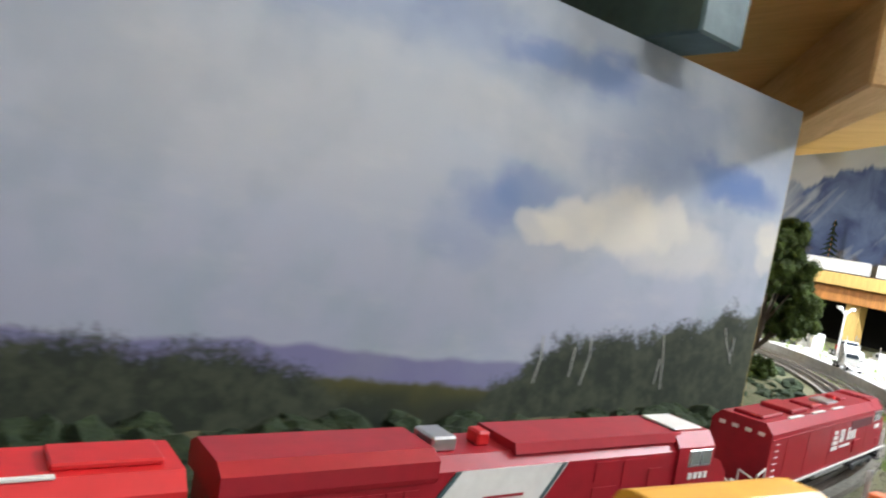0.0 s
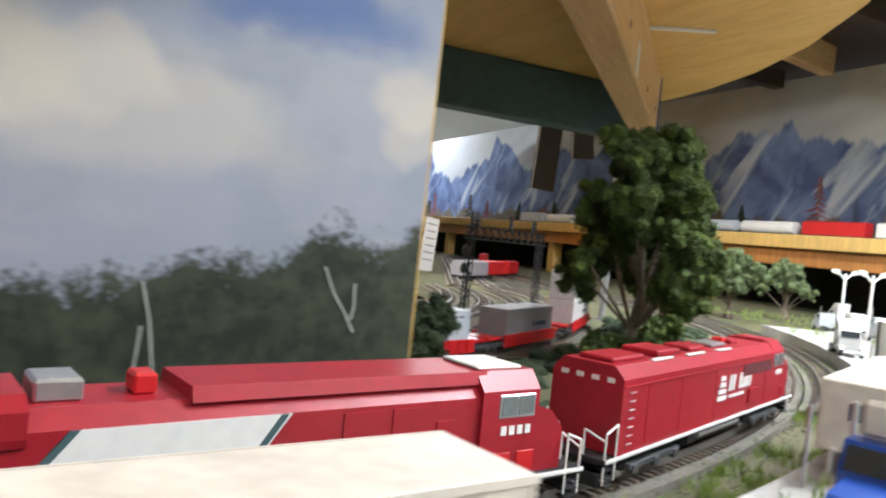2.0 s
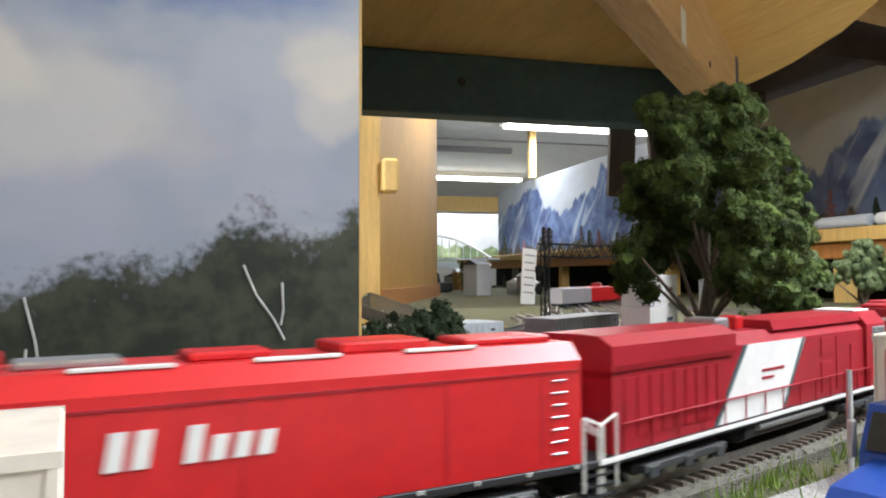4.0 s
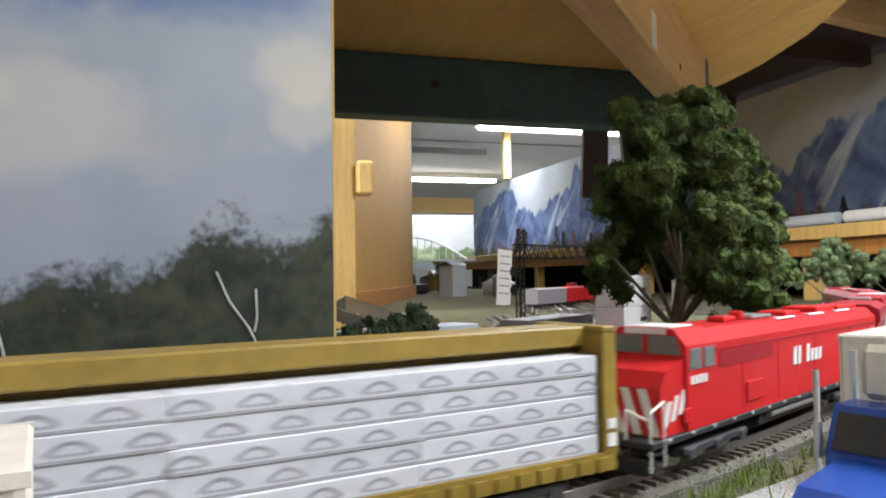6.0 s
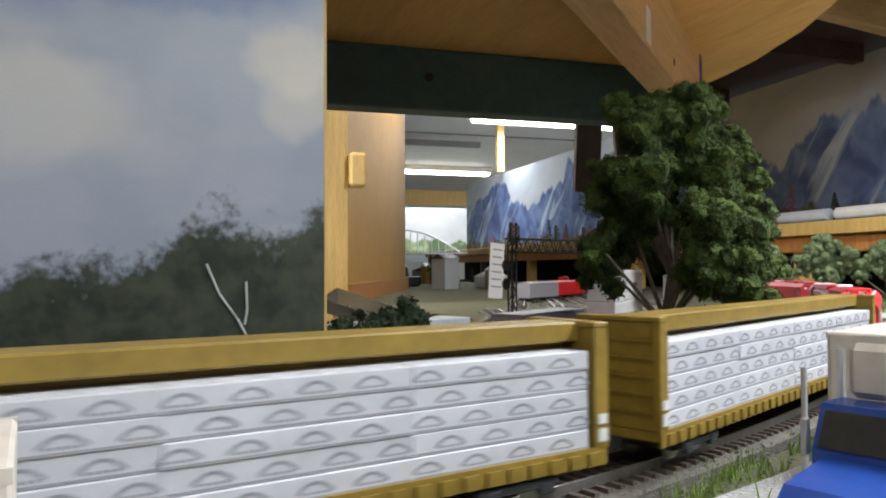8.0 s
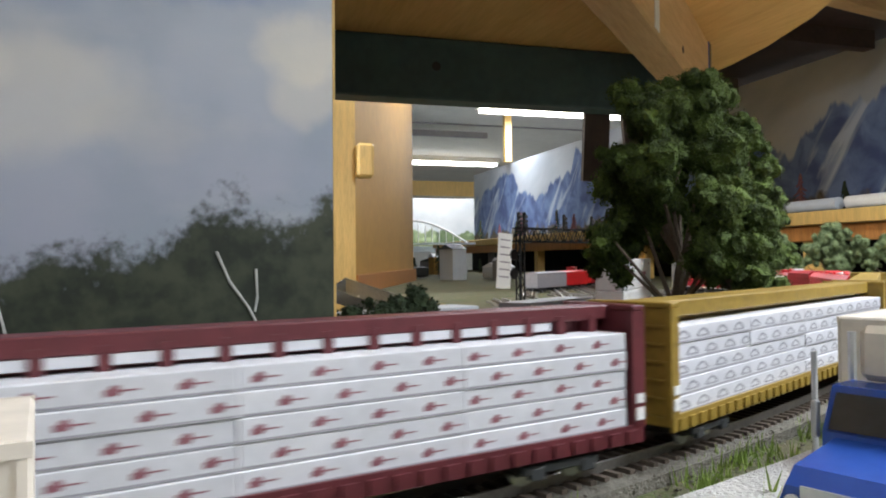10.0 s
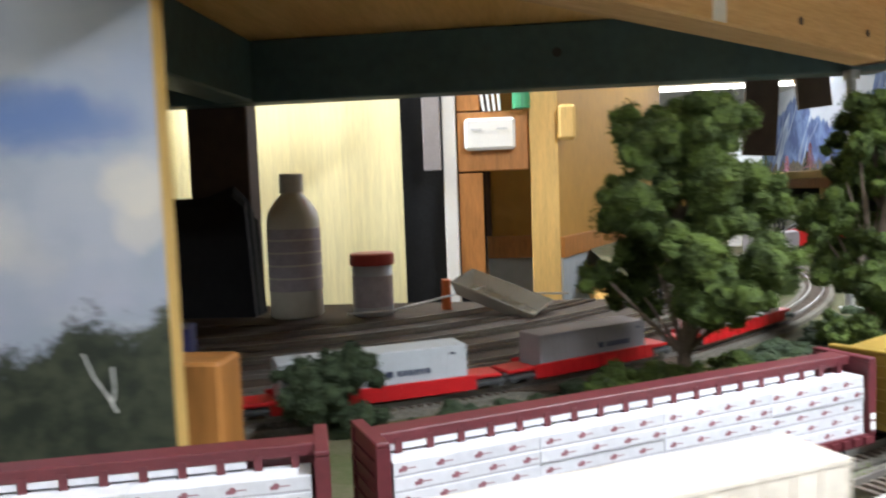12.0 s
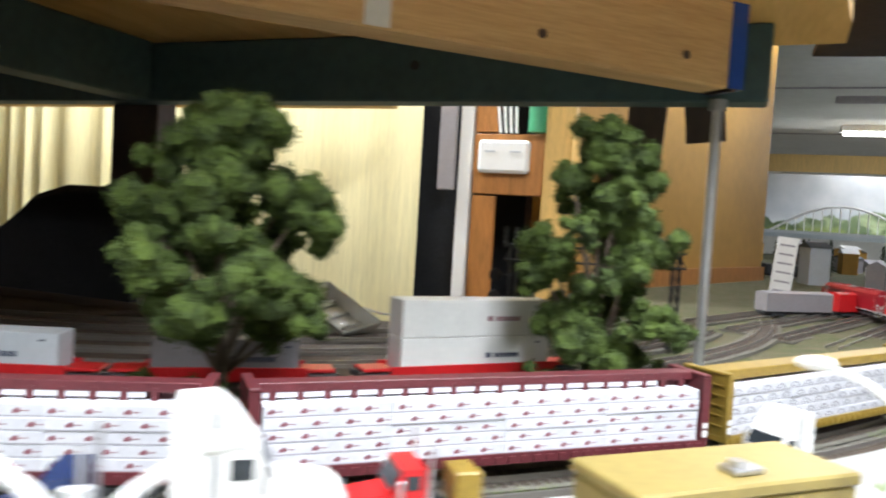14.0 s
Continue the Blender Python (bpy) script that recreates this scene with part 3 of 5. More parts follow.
part("fascia", box(B(), 0.9, 3.2, 6.58, 6.598, 1.235, 1.29), "pale_blue", sh, "pale teal painted shelf edge")
for yy in (3.0, 5.2, 7.4):
    solid("ceiling_seam", box(B(), -3, 7, yy, yy + 0.02, 2.142, 2.149), "cont_brown", "dark seam between ceiling panels", "trim", kind="structure")
solid("far_valance", box(B(), 0.9, 3.2, 6.56, 6.58, 1.745, 1.88), "yellow_wood", "yellow board valance over the far backdrop", "board", kind="structure")
solid("panel_post", box(B(), 2.40, 2.445, 4.63, 4.67, 1.805, 2.149), "yellow_wood", "yellow pine post over the mountain panel", "post", kind="structure")
solid("ceiling_rail", box(B(), 1.75, 2.5, 5.22, 5.27, 2.06, 2.10, 0.004), "cont_brown", "grey metal rail hung below the ceiling", "rail", kind="structure")
solid("canopy_joist_pine", box(B(), 0, 0.42, 0, 0.038, 1.75, 1.829, 0.002), "pine", "bare pine joist under the valance", "joist", pose(1.90, 1.43, 0, 0, 0, 12), kind="structure")
solid("deck_strip", box(B(), 0, 0.088, 0, 0.006, 1.4428, 1.4455), "white", "thin white metal strip under the upper deck", "strip", pose(1.01, 0.735, 0, 0, 0, -33), kind="structure")
solid("yard_board", box(B(), -0.6, 0.94, 0.60, 1.065, DECK + 0.0045, DECK + 0.0055), "yard", "brown board under the yard", "board", kind="structure")
solid("canopy", prism(B(), [(1.75, 0.3), (2.6, 0.3), (2.6, 3.0), (1.42, 2.9), (1.42, 2.2), (1.75, 1.9)], 1.83, 1.85, "z"), "brown_dark", "dark valance over the mountain panel", "board", kind="structure")
for yy in (0.6, 1.2, 1.8, 2.4):
    solid("canopy_joist", box(B(), 1.95, 2.44, yy, yy + 0.04, 1.775, 1.829), "brown_dark", "dark joist under the valance", "joist", kind="structure")

# ---- the train ----
SPEED = 0.148
train = []


def bogie(o, x, axles=2, pitch=0.0205):
    """A truck with side frames and wheels under a car."""
    half = pitch * (axles - 1) / 2
    b = part("bogie", box(B(), x - half - 0.006, x + half + 0.006, -0.0125, 0.0125, 0.0042, 0.0085, 0.001), "black", o)
    for sy in (-1, 1):
        bm = box(B(), x - half - 0.005, x + half + 0.005, sy * 0.0142 - 0.0012, sy * 0.0142 + 0.0012, 0.0052, 0.0082, 0.0005)
        for k in range(axles):
            xx = x - half + k * pitch
            box(bm, xx - 0.0028, xx + 0.0028, sy * 0.0148 - 0.0012, sy * 0.0148 + 0.0012, 0.0035, 0.0075, 0.0004)
        part("side_frame", bm, "dark", b)
    for k in range(axles):
        xx = x - half + k * pitch
        bm = rod(B(), (xx, -0.0085, 0.0055), (xx, -0.0070, 0.0055), 0.0055, 14)
        rod(bm, (xx, 0.0070, 0.0055), (xx, 0.0085, 0.0055), 0.0055, 14)
        part("wheelset", bm, "silver", b)


def coupler(o, x, d):
    bm = box(B(), min(x, x + d * 0.009), max(x, x + d * 0.009), -0.002, 0.002, 0.008, 0.0115, 0.0005)
    part("coupler", bm, "black", o)


CAR = 0.27
shared = {}


def centerbeam(material, look_red, label):
    o = thing("centerbeam_car", label, "freight car", group="train cars")
    h = CAR / 2
    floor_deck = part("deck", box(B(), -h, h, -0.0158, 0.0158, 0.0112, 0.0145), material, o)
    for sy in (-1, 1):
        part("side_sill", box(B(), -h, h, sy * 0.0165 - 0.0006, sy * 0.0165 + 0.0006, 0.0095, 0.0152), material, floor_deck)
    if material + "p" not in shared:
        shared[material + "p"] = mesh_of("stake_pocket", box(B(), -0.0022, 0.0022, -0.0006, 0.0006, -0.002, 0.002), material)
        shared[material + "b"] = mesh_of("chord_bracket", box(B(), -0.0015, 0.0015, -0.0062, 0.0062, -0.003, 0.003), material)
    for sy in (-1, 1):
        for k in range(34):
            p = new("stake_pocket", shared[material + "p"])
            p.parent = o
            p.location = (-h + 0.006 + k * (CAR - 0.012) / 33, sy * 0.0174, 0.0118)
    part("centre_sill", box(B(), -h + 0.03, h - 0.03, -0.006, 0.006, 0.006, 0.0112, 0.001), "black", o)
    for sx in (-1, 1):
        xb = sx * (h - 0.002)
        head = part("bulkhead", box(B(), xb - 0.0018, xb + 0.0018, -0.0165, 0.0165, 0.0145, 0.0540, 0.0004), material, o)
        part("cap", box(B(), xb - 0.0028, xb + 0.0028, -0.0172, 0.0172, 0.0525, 0.0545, 0.0004), material, head)
        for sy in (-1, 1):
            part("post", box(B(), xb - 0.0028, xb + 0.0028, sy * 0.0158 - 0.0013, sy * 0.0158 + 0.0013, 0.0145, 0.0525), material, head)
        for k in range(1, 6):
            zz = 0.0145 + k * 0.0063
            part("rib", box(B(), min(xb + sx * 0.0018, xb + sx * 0.0028), max(xb + sx * 0.0018, xb + sx * 0.0028), -0.0145, 0.0145, zz - 0.0004, zz + 0.0004), material, head)
        part("stencil_plate", box(B(), xb - 0.0018, xb + 0.0018, -0.01775, -0.0173, 0.017, 0.021), "white", o, "small white stencil plate")
        part("stencil_plate", box(B(), xb - 0.0018, xb + 0.0018, -0.01775, -0.0173, 0.0225, 0.0255), "white", o, "small white stencil plate")
        coupler(o, sx * h, sx)
        bogie(o, sx * (h - 0.034))
    if look_red:
        part("top_chord", box(B(), -h + 0.004, h - 0.004, -0.0058, 0.0058, 0.0494, 0.0542, 0.0004), material, o)
        for k in range(19):
            p = new("chord_bracket", shared[material + "b"])
            p.parent = o
            p.location = (-h + 0.012 + k * (CAR - 0.024) / 18, 0, 0.0484)
        part("top_wrap", box(B(), -h + 0.007, h - 0.03, -0.0056, 0.0056, 0.0468, 0.0493), "wrap", o, "white wrap showing under the chord")
    else:
        part("top_chord", box(B(), -h + 0.004, h - 0.004, -0.0085, 0.0085, 0.0478, 0.0542, 0.0006), material, o)
    part("centre_web", box(B(), -h + 0.004, h - 0.004, -0.0012, 0.0012, 0.0145, 0.0512), material, o)
    # wrapped lumber: five layers of four bundles on each side
    if "bundle" not in shared:
        shared["bundle"] = mesh_of("lumber_pack", box(B(), -0.0322, 0.0322, -0.0068, 0.0068, -0.00309, 0.00309, 0.0003), "wrap")
    ink = "wrap_red" if look_red else "wrap_grey"
    if ink not in shared:
        bm = B()
        rnd = random.Random(4)
        for k in range(4):
            xx = -0.024 + k * 0.016 + rnd.uniform(-0.001, 0.001)
            if look_red:
                rod(bm, (xx, -0.00683, 0.0001), (xx, -0.00691, 0.0001), 0.00135, 8)
                box(bm, xx + 0.0013, xx + 0.005, -0.00690, -0.00683, -0.0002, 0.0002)
                box(bm, xx - 0.0022, xx - 0.0008, -0.00690, -0.00683, -0.0011, 0.0004)
            else:
                pts = []
                for a in range(9):
                    u = -1 + a / 4
                    pts.append((xx + u * 0.0052, 0.0017 - 0.0026 * u * u))
                for a in range(8, -1, -1):
                    u = -1 + a / 4
                    pts.append((xx + u * 0.0045, 0.0008 - 0.0023 * u * u))
                prism(bm, pts, -0.00692, -0.00684, "y")
                for j in range(5):
                    uu = xx - 0.0032 + j * 0.0016
                    box(bm, uu - 0.0005, uu + 0.0005, -0.00690, -0.00684, -0.0016, -0.0009)
        shared[ink] = mesh_of("wrap_print", bm, ink)
        # grey strip paints in the shade along each pack's lower edge
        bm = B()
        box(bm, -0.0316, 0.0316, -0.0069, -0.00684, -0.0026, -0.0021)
        shared[ink + "_line"] = mesh_of("wrap_edge_shade", bm, "wrap_line")
    rnd = random.Random(len(label) + len(material))
    for sy in (-1, 1):
        for lay in range(5):
            for k in range(4):
                b = new("lumber_pack", shared["bundle"])
                b.parent = o
                b.matrix_local = pose(-0.0966 + k * 0.0644, sy * (0.0088 + rnd.uniform(-0.0003, 0.0002)), 0.0177 + lay * 0.00618, 0, 0, 180 if sy > 0 else 0)
                p = new("wrap_print", shared[ink])
                p.parent = b
                p.location = ((0.004 if lay % 2 else -0.003) + rnd.uniform(-0.001, 0.001), 0, 0)
                q = new("wrap_edge_shade", shared[ink + "_line"])
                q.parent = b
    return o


def railing(bm, x0, x1, y, z0, z1, n, r=0.0004):
    rod(bm, (x0, y, z1), (x1, y, z1), r, 6)
    for k in range(n + 1):
        xx = x0 + (x1 - x0) * k / n
        rod(bm, (xx, y, z0), (xx, y, z1), r, 6)


def steps(o, x, d):
    """White end handrails and black steps at one end."""
    bm = B()
    for sy in (-1, 1):
        rod(bm, (x, sy * 0.0155, 0.004), (x, sy * 0.0155, 0.024), 0.0005, 6)
        rod(bm, (x - d * 0.008, sy * 0.0162, 0.005), (x - d * 0.008, sy * 0.0162, 0.027), 0.0005, 6)
        rod(bm, (x, sy * 0.0155, 0.024), (x - d * 0.008, sy * 0.0162, 0.027), 0.0005, 6)
        rod(bm, (x, sy * 0.006, 0.012), (x, sy * 0.006, 0.024), 0.0005, 6)
        rod(bm, (x, sy * 0.006, 0.024), (x, sy * 0.0155, 0.021), 0.0005, 6)
    part("end_handrail", bm, "white", o, "white wire handrails")
    tread = mesh_of("step", box(B(), -0.003, 0.003, -0.0022, 0.0022, -0.0003, 0.0003), "black")
    for k in range(4):
        for sy in (-1, 1):
            p = new("step", tread)
            p.parent, p.location = o, (x - d * 0.004, sy * 0.0142, 0.0033 + k * 0.0032)
    part("snow_plough", box(B(), x - 0.001, x + 0.001, -0.014, 0.014, 0.0025, 0.008, 0.0005), "black", o)


def under(o, L, stripe=True):
    h = L / 2
    part("frame", box(B(), -h, h, -0.0165, 0.0165, 0.0115, 0.0140, 0.0004), "black", o)
    for sy in (-1, 1):
        if not stripe:
            bolt = mesh_of("sill_light", box(B(), -0.0005, 0.0005, -0.0003, 0.0003, -0.0005, 0.0005), "white")
            for k in range(15):
                p = new("sill_light", bolt)
                p.parent, p.location = o, (-h + 0.012 + k * (L - 0.024) / 14, sy * 0.0167, 0.0134)
            continue
        part("sill_stripe", box(B(), -h, h, sy * 0.0168 - 0.0003, sy * 0.0168 + 0.0003, 0.0128, 0.0142), "white", o, "white sill stripe")
    bm = prism(B(), [(-0.0135, 0.0115), (-0.0135, 0.006), (-0.009, 0.0035), (0.009, 0.0035), (0.0135, 0.006), (0.0135, 0.0115)], -0.038, 0.038, "x")
    part("fuel_tank", bm, "black", o)
    part("air_tank", rod(B(), (-0.03, -0.0145, 0.0095), (0.03, -0.0145, 0.0095), 0.0014, 10), "silver", o, "long bare metal air tank")
    for sx in (-1, 1):
        bogie(o, sx * (h - 0.052), 3, 0.0215)
        coupler(o, sx * h, sx)
        steps(o, sx * (h - 0.001), sx)


def bars(bm, x0, x1, y, zs, thick=0.0008):
    """Plain bars in place of small writing."""
    for z in zs:
        box(bm, x0, x1, y - 0.00012, y + 0.00012, z - thick, z + thick)


def cowl_loco(material, d, L, label, striped):
    """A full-width cowl body; the cab is at the end d."""
    o = thing("locomotive", label, "locomotive", group="train cars")
    under(o, L, not striped)
    h = L / 2
    W = 0.0163
    xc = d * (h - 0.048)
    xr = -d * (h - 0.010)
    a, b = min(xr, xc), max(xr, xc)
    prof = [(-W, 0.0142), (-W, 0.0445), (-W * 0.72, 0.0495), (W * 0.72, 0.0495), (W, 0.0445), (W, 0.0142)]
    part("cowl_body", prism(B(), prof, a, b, "x"), material, o)
    for sy in (-1, 1):
        part("body_seam", box(B(), a + 0.001, b - 0.001, sy * (W + 0.0002) - 0.0002, sy * (W + 0.0002) + 0.0002, 0.0412, 0.0418), "red", o)
        for f in (0.12, 0.3, 0.52, 0.78, 0.93):
            xx = a + f * (b - a)
            part("panel_seam", box(B(), xx - 0.0002, xx + 0.0002, sy * (W + 0.00005) - 0.0001, sy * (W + 0.00005) + 0.0001, 0.016, 0.041), "red", o)
        # raised panel in darker red puts the intake recess's shade into the colour
        part("intake_shade_panel", box(B(), xc - d * 0.03 - 0.026, xc - d * 0.03 + 0.026, sy * (W + 0.0001) - 0.0002, sy * (W + 0.0001) + 0.0002, 0.0345, 0.0405, 0.0001), "maroon" if not striped else "red", o, "air intake panel in a darker red standing for recess shade")
        part("side_box", box(B(), xc - d * 0.036 - 0.008, xc - d * 0.036 + 0.008, sy * (W + 0.0004) - 0.0004, sy * (W + 0.0004) + 0.0004, 0.0185, 0.0265, 0.0002), material, o)
        bm = B()
        for k in range(7):
            rod(bm, (xr + d * 0.006, sy * (W + 0.0005), 0.018 + k * 0.0035), (xr + d * 0.011, sy * (W + 0.0005), 0.018 + k * 0.0035), 0.0003, 5)
        part("ladder_rungs", bm, "silver", o)
        # roadname drawn as plain slanted bars
        bm = B()
        x0 = 0.012 if striped else 0.022
        for k in range(7):
            if k == 2:
                continue
            u = x0 + (k - 3) * 0.0054
            y = sy * (W + 0.0004)
            tall = 0.0082 if k in (0, 1, 3) else 0.0056
            prism(bm, [(u - 0.0019, 0.0285), (u + 0.0016, 0.0285), (u + 0.0028, 0.0285 + tall), (u - 0.0007, 0.0285 + tall)], y - 0.0002, y + 0.0002, "y")
        if not striped:
            for k in range(4):
                box(bm, x0 - 0.034 + k * 0.001, x0 - 0.021 - k * 0.001, sy * (W + 0.0004) - 0.0002, sy * (W + 0.0004) + 0.0002, 0.0245 + k * 0.0034, 0.0268 + k * 0.0034)
            bars(bm, x0 - 0.016, x0 + 0.008, sy * (W + 0.0004), (0.0255,))
        part("roadname", bm, "white", o, "white roadname drawn as plain bars")
    # cab, nose and windows
    x1 = xc + d * 0.022
    ca, cb = min(xc, x1), max(xc, x1)
    prof = [(-W, 0.0142), (-W, 0.0445), (-W * 0.7, 0.0505), (W * 0.7, 0.0505), (W, 0.0445), (W, 0.0142)]
    cab = part("cab", prism(B(), prof, ca, cb, "x"), material, o)
    x2 = x1 + d * 0.017
    prof = [(x1, 0.0142), (x1, 0.040), (x2 - d * 0.004, 0.0365), (x2, 0.031), (x2, 0.0142)]
    nose = part("nose", prism(B(), prof if d < 0 else prof[::-1], -W * 0.92, W * 0.92, "y"), material, o)
    for sy in (-1, 1):
        bm = box(B(), x1 - d * 0.0175 - 0.0045, x1 - d * 0.0175 + 0.0045, sy * W - 0.0004, sy * W + 0.0004, 0.0358, 0.0435)
        box(bm, x1 - d * 0.0065 - 0.0045, x1 - d * 0.0065 + 0.0045, sy * W - 0.0004, sy * W + 0.0004, 0.0358, 0.0435)
        part("window_frame", bm, "silver", cab)
        bm = box(B(), x1 - d * 0.0175 - 0.0038, x1 - d * 0.0175 + 0.0038, sy * W - 0.0006, sy * W + 0.0006, 0.0366, 0.0428)
        box(bm, x1 - d * 0.0065 - 0.0038, x1 - d * 0.0065 + 0.0038, sy * W - 0.0006, sy * W + 0.0006, 0.0366, 0.0428)
        part("side_window", bm, "glass", cab)
        bm = B()
        for k in range(4):
            u = x1 - d * 0.004 - d * k * 0.0034
            box(bm, u - 0.0011, u + 0.0011, sy * (W + 0.0002) - 0.0002, sy * (W + 0.0002) + 0.0002, 0.0305, 0.0335)
        part("road_number", bm, "white", cab, "white road number drawn as plain bars")
        bm = B()
        box(bm, x1 - d * 0.0 - 0.003, x1 + 0.003, sy * W - 0.0004, sy * W + 0.0004, 0.0175, 0.0225, 0.0003)
        part("door_panel", bm, material, cab)
    for sy in (-1, 1):
        bm = prism(B(), [(sy * 0.0012, 0.0412), (sy * 0.0142, 0.0412), (sy * 0.0125, 0.0478), (sy * 0.0012, 0.0482)], x1 - 0.0004, x1 + 0.0005, "x")
        part("windscreen", bm, "glass", cab)
    part("number_board", box(B(), x1 - 0.0006, x1 + 0.0008, -0.0085, 0.0085, 0.0484, 0.0504), "white", cab, "white number board")
    part("cab_roof_panel", box(B(), ca + 0.002, cb - 0.002, -0.009, 0.009, 0.0504, 0.0512, 0.0003), "white" if striped else material, cab)
    if striped:
        for k in range(5):
            u = -0.0145 + k * 0.0068
            bm = prism(B(), [(u, 0.0145), (u + 0.0034, 0.0145), (u + 0.0085, 0.0305), (u + 0.0051, 0.0305)] if u < 0.003 else [(u, 0.0145), (u + 0.003, 0.0145), (min(0.0148, u + 0.006), 0.026), (u + 0.0028, 0.026)], x2 - 0.0003, x2 + 0.0003, "x")
            part("nose_stripe", bm, "white", nose, "white diagonal warning stripe")
        for sy in (-1, 1):
            for k in range(3):
                u = x2 - d * (0.001 + k * 0.0055)
                z0 = 0.0175 + k * 0.0015
                bm = prism(B(), [(u, z0), (u - d * 0.0028, z0), (u - d * 0.0065, z0 + 0.0085), (u - d * 0.0037, z0 + 0.0085)], sy * W * 0.92 - 0.0003, sy * W * 0.92 + 0.0003, "y")
                part("nose_stripe", bm, "white", nose, "white diagonal warning stripe")
    # roof gear
    for k, (u, l, w, hh, mt) in enumerate(((0.02, 0.03, 0.016, 0.0022, material), (0.06, 0.026, 0.018, 0.003, material), (0.10, 0.02, 0.014, 0.0022, material), (0.135, 0.022, 0.012, 0.002, "silver"), (0.165, 0.012, 0.008, 0.0025, material))):
        xx = xr + d * u
        if min(a, b) < xx < max(a, b):
            part("roof_hatch", box(B(), xx - l / 2, xx + l / 2, -w / 2, w / 2, 0.0494, 0.0494 + hh, 0.0006), mt, o)
    for u in (0.045, 0.085, 0.125):
        xx = xr + d * u
        part("roof_walk", box(B(), xx - 0.011, xx + 0.011, -0.0128, -0.0108, 0.0492, 0.0502, 0.0002), "white", o, "white roof edge strip")
    bm = B()
    for k in range(4):
        u = -0.0105 + k * 0.007
        box(bm, xr - 0.0004, xr + 0.0004, u - 0.0016, u + 0.0016, 0.0425, 0.0445)
    part("marker_plate", bm, "white", o, "four small white marker plates")
    part("horn", box(B(), xr + d * 0.15 - 0.002, xr + d * 0.15 + 0.002, -0.003, 0.003, 0.0495, 0.0535, 0.0006), "bright_red", o)
    return o


def hood_loco(L, label):
    o = thing("locomotive", label, "locomotive", group="train cars")
    under(o, L)
    h = L / 2
    hood = part("hood", prism(B(), [(-0.0148, 0.0142), (-0.0148, 0.0425), (-0.0105, 0.047), (0.0105, 0.047), (0.0148, 0.0425), (0.0148, 0.0142)], -h + 0.009, h - 0.05, "x"), "red", o)
    part("radiator_wing", prism(B(), [(-0.0158, 0.0395), (-0.0163, 0.0415), (-0.0163, 0.0475), (-0.011, 0.0505), (0.011, 0.0505), (0.0163, 0.0475), (0.0163, 0.0415), (0.0158, 0.0395)], -h + 0.007, -h + 0.085, "x"), "red", o)
    part("hood_top", prism(B(), [(-0.0135, 0.0465), (-0.012, 0.0505), (0.012, 0.0505), (0.0135, 0.0465)], -h + 0.122, h - 0.048, "x"), "red", o)
    part("stack_box", box(B(), -h + 0.087, -h + 0.098, -0.007, 0.007, 0.0468, 0.0525, 0.0008), "silver", o, "grey roof box")
    part("horn", box(B(), -h + 0.110, -h + 0.116, -0.004, 0.004, 0.0468, 0.0525, 0.0008), "bright_red", o)
    for sy in (-1, 1):
        y = sy * 0.0150
        bm = prism(B(), [(-0.062, 0.0145), (-0.007, 0.0145), (0.0145, 0.0424), (-0.0385, 0.0424)], y - 0.0003, y + 0.0003, "y")
        pan = part("white_panel", bm, "white", o, "white slanted panel with a dark edge")
        for u in (-0.062, -0.007):
            bm = prism(B(), [(u - 0.0022, 0.0145), (u, 0.0145), (u + 0.0205 + 0.003 * (u < -0.03), 0.0424), (u + 0.0183 + 0.003 * (u < -0.03), 0.0424)], y - 0.0005, y + 0.0005, "y")
            part("dark_stripe", bm, "teal", pan, "dark teal stripe")
        bm = B()
        bars(bm, -0.027, -0.0075, sy * 0.01545, (0.0315,), 0.0005)
        bars(bm, -0.027, -0.017, sy * 0.01545, (0.0285,), 0.0005)
        part("lettering", bm, "red", pan, "small red lettering drawn as bars")
        for k in range(9):
            u = -h + 0.018 + k * 0.0072
            part("vent_panel", box(B(), u - 0.003, u + 0.003, sy * 0.0149 - 0.0003, sy * 0.0149 + 0.0003, 0.018, 0.037), "red", o)
        for u0, u1, z0, z1 in ((0.031, 0.045, 0.033, 0.041), (0.031, 0.045, 0.0165, 0.030), (0.048, 0.062, 0.0165, 0.041), (0.065, 0.073, 0.0165, 0.036)):
            part("hood_door", box(B(), u0, u1, sy * 0.0149 - 0.0003, sy * 0.0149 + 0.0003, z0, z1), "red", o)
        bm = B()
        railing(bm, -h + 0.012, h - 0.05, sy * 0.0165, 0.0142, 0.0235, 13, 0.00035)
        part("side_handrail", bm, "red", o)
    # cab and nose at the front
    x0, x1 = h - 0.052, h - 0.026
    cab = part("cab", prism(B(), [(-0.0163, 0.0142), (-0.0163, 0.0445), (-0.0115, 0.0505), (0.0115, 0.0505), (0.0163, 0.0445), (0.0163, 0.0142)], x0, x1, "x"), "red", o)
    part("cab_roof_panel", box(B(), x0 + 0.002, x1 - 0.004, -0.010, 0.010, 0.0504, 0.0516, 0.0004), "white", cab, "pale roof panel")
    for sy in (-1, 1):
        bm = box(B(), x1 - 0.0185, x1 - 0.002, sy * 0.0163 - 0.0004, sy * 0.0163 + 0.0004, 0.0352, 0.0432, 0.0003)
        part("window_frame", bm, "silver", cab)
        bm = box(B(), x1 - 0.0175, x1 - 0.0108, sy * 0.0163 - 0.0006, sy * 0.0163 + 0.0006, 0.0362, 0.0424)
        box(bm, x1 - 0.0098, x1 - 0.003, sy * 0.0163 - 0.0006, sy * 0.0163 + 0.0006, 0.0362, 0.0424)
        part("side_window", bm, "glass", cab)
        bm = B()
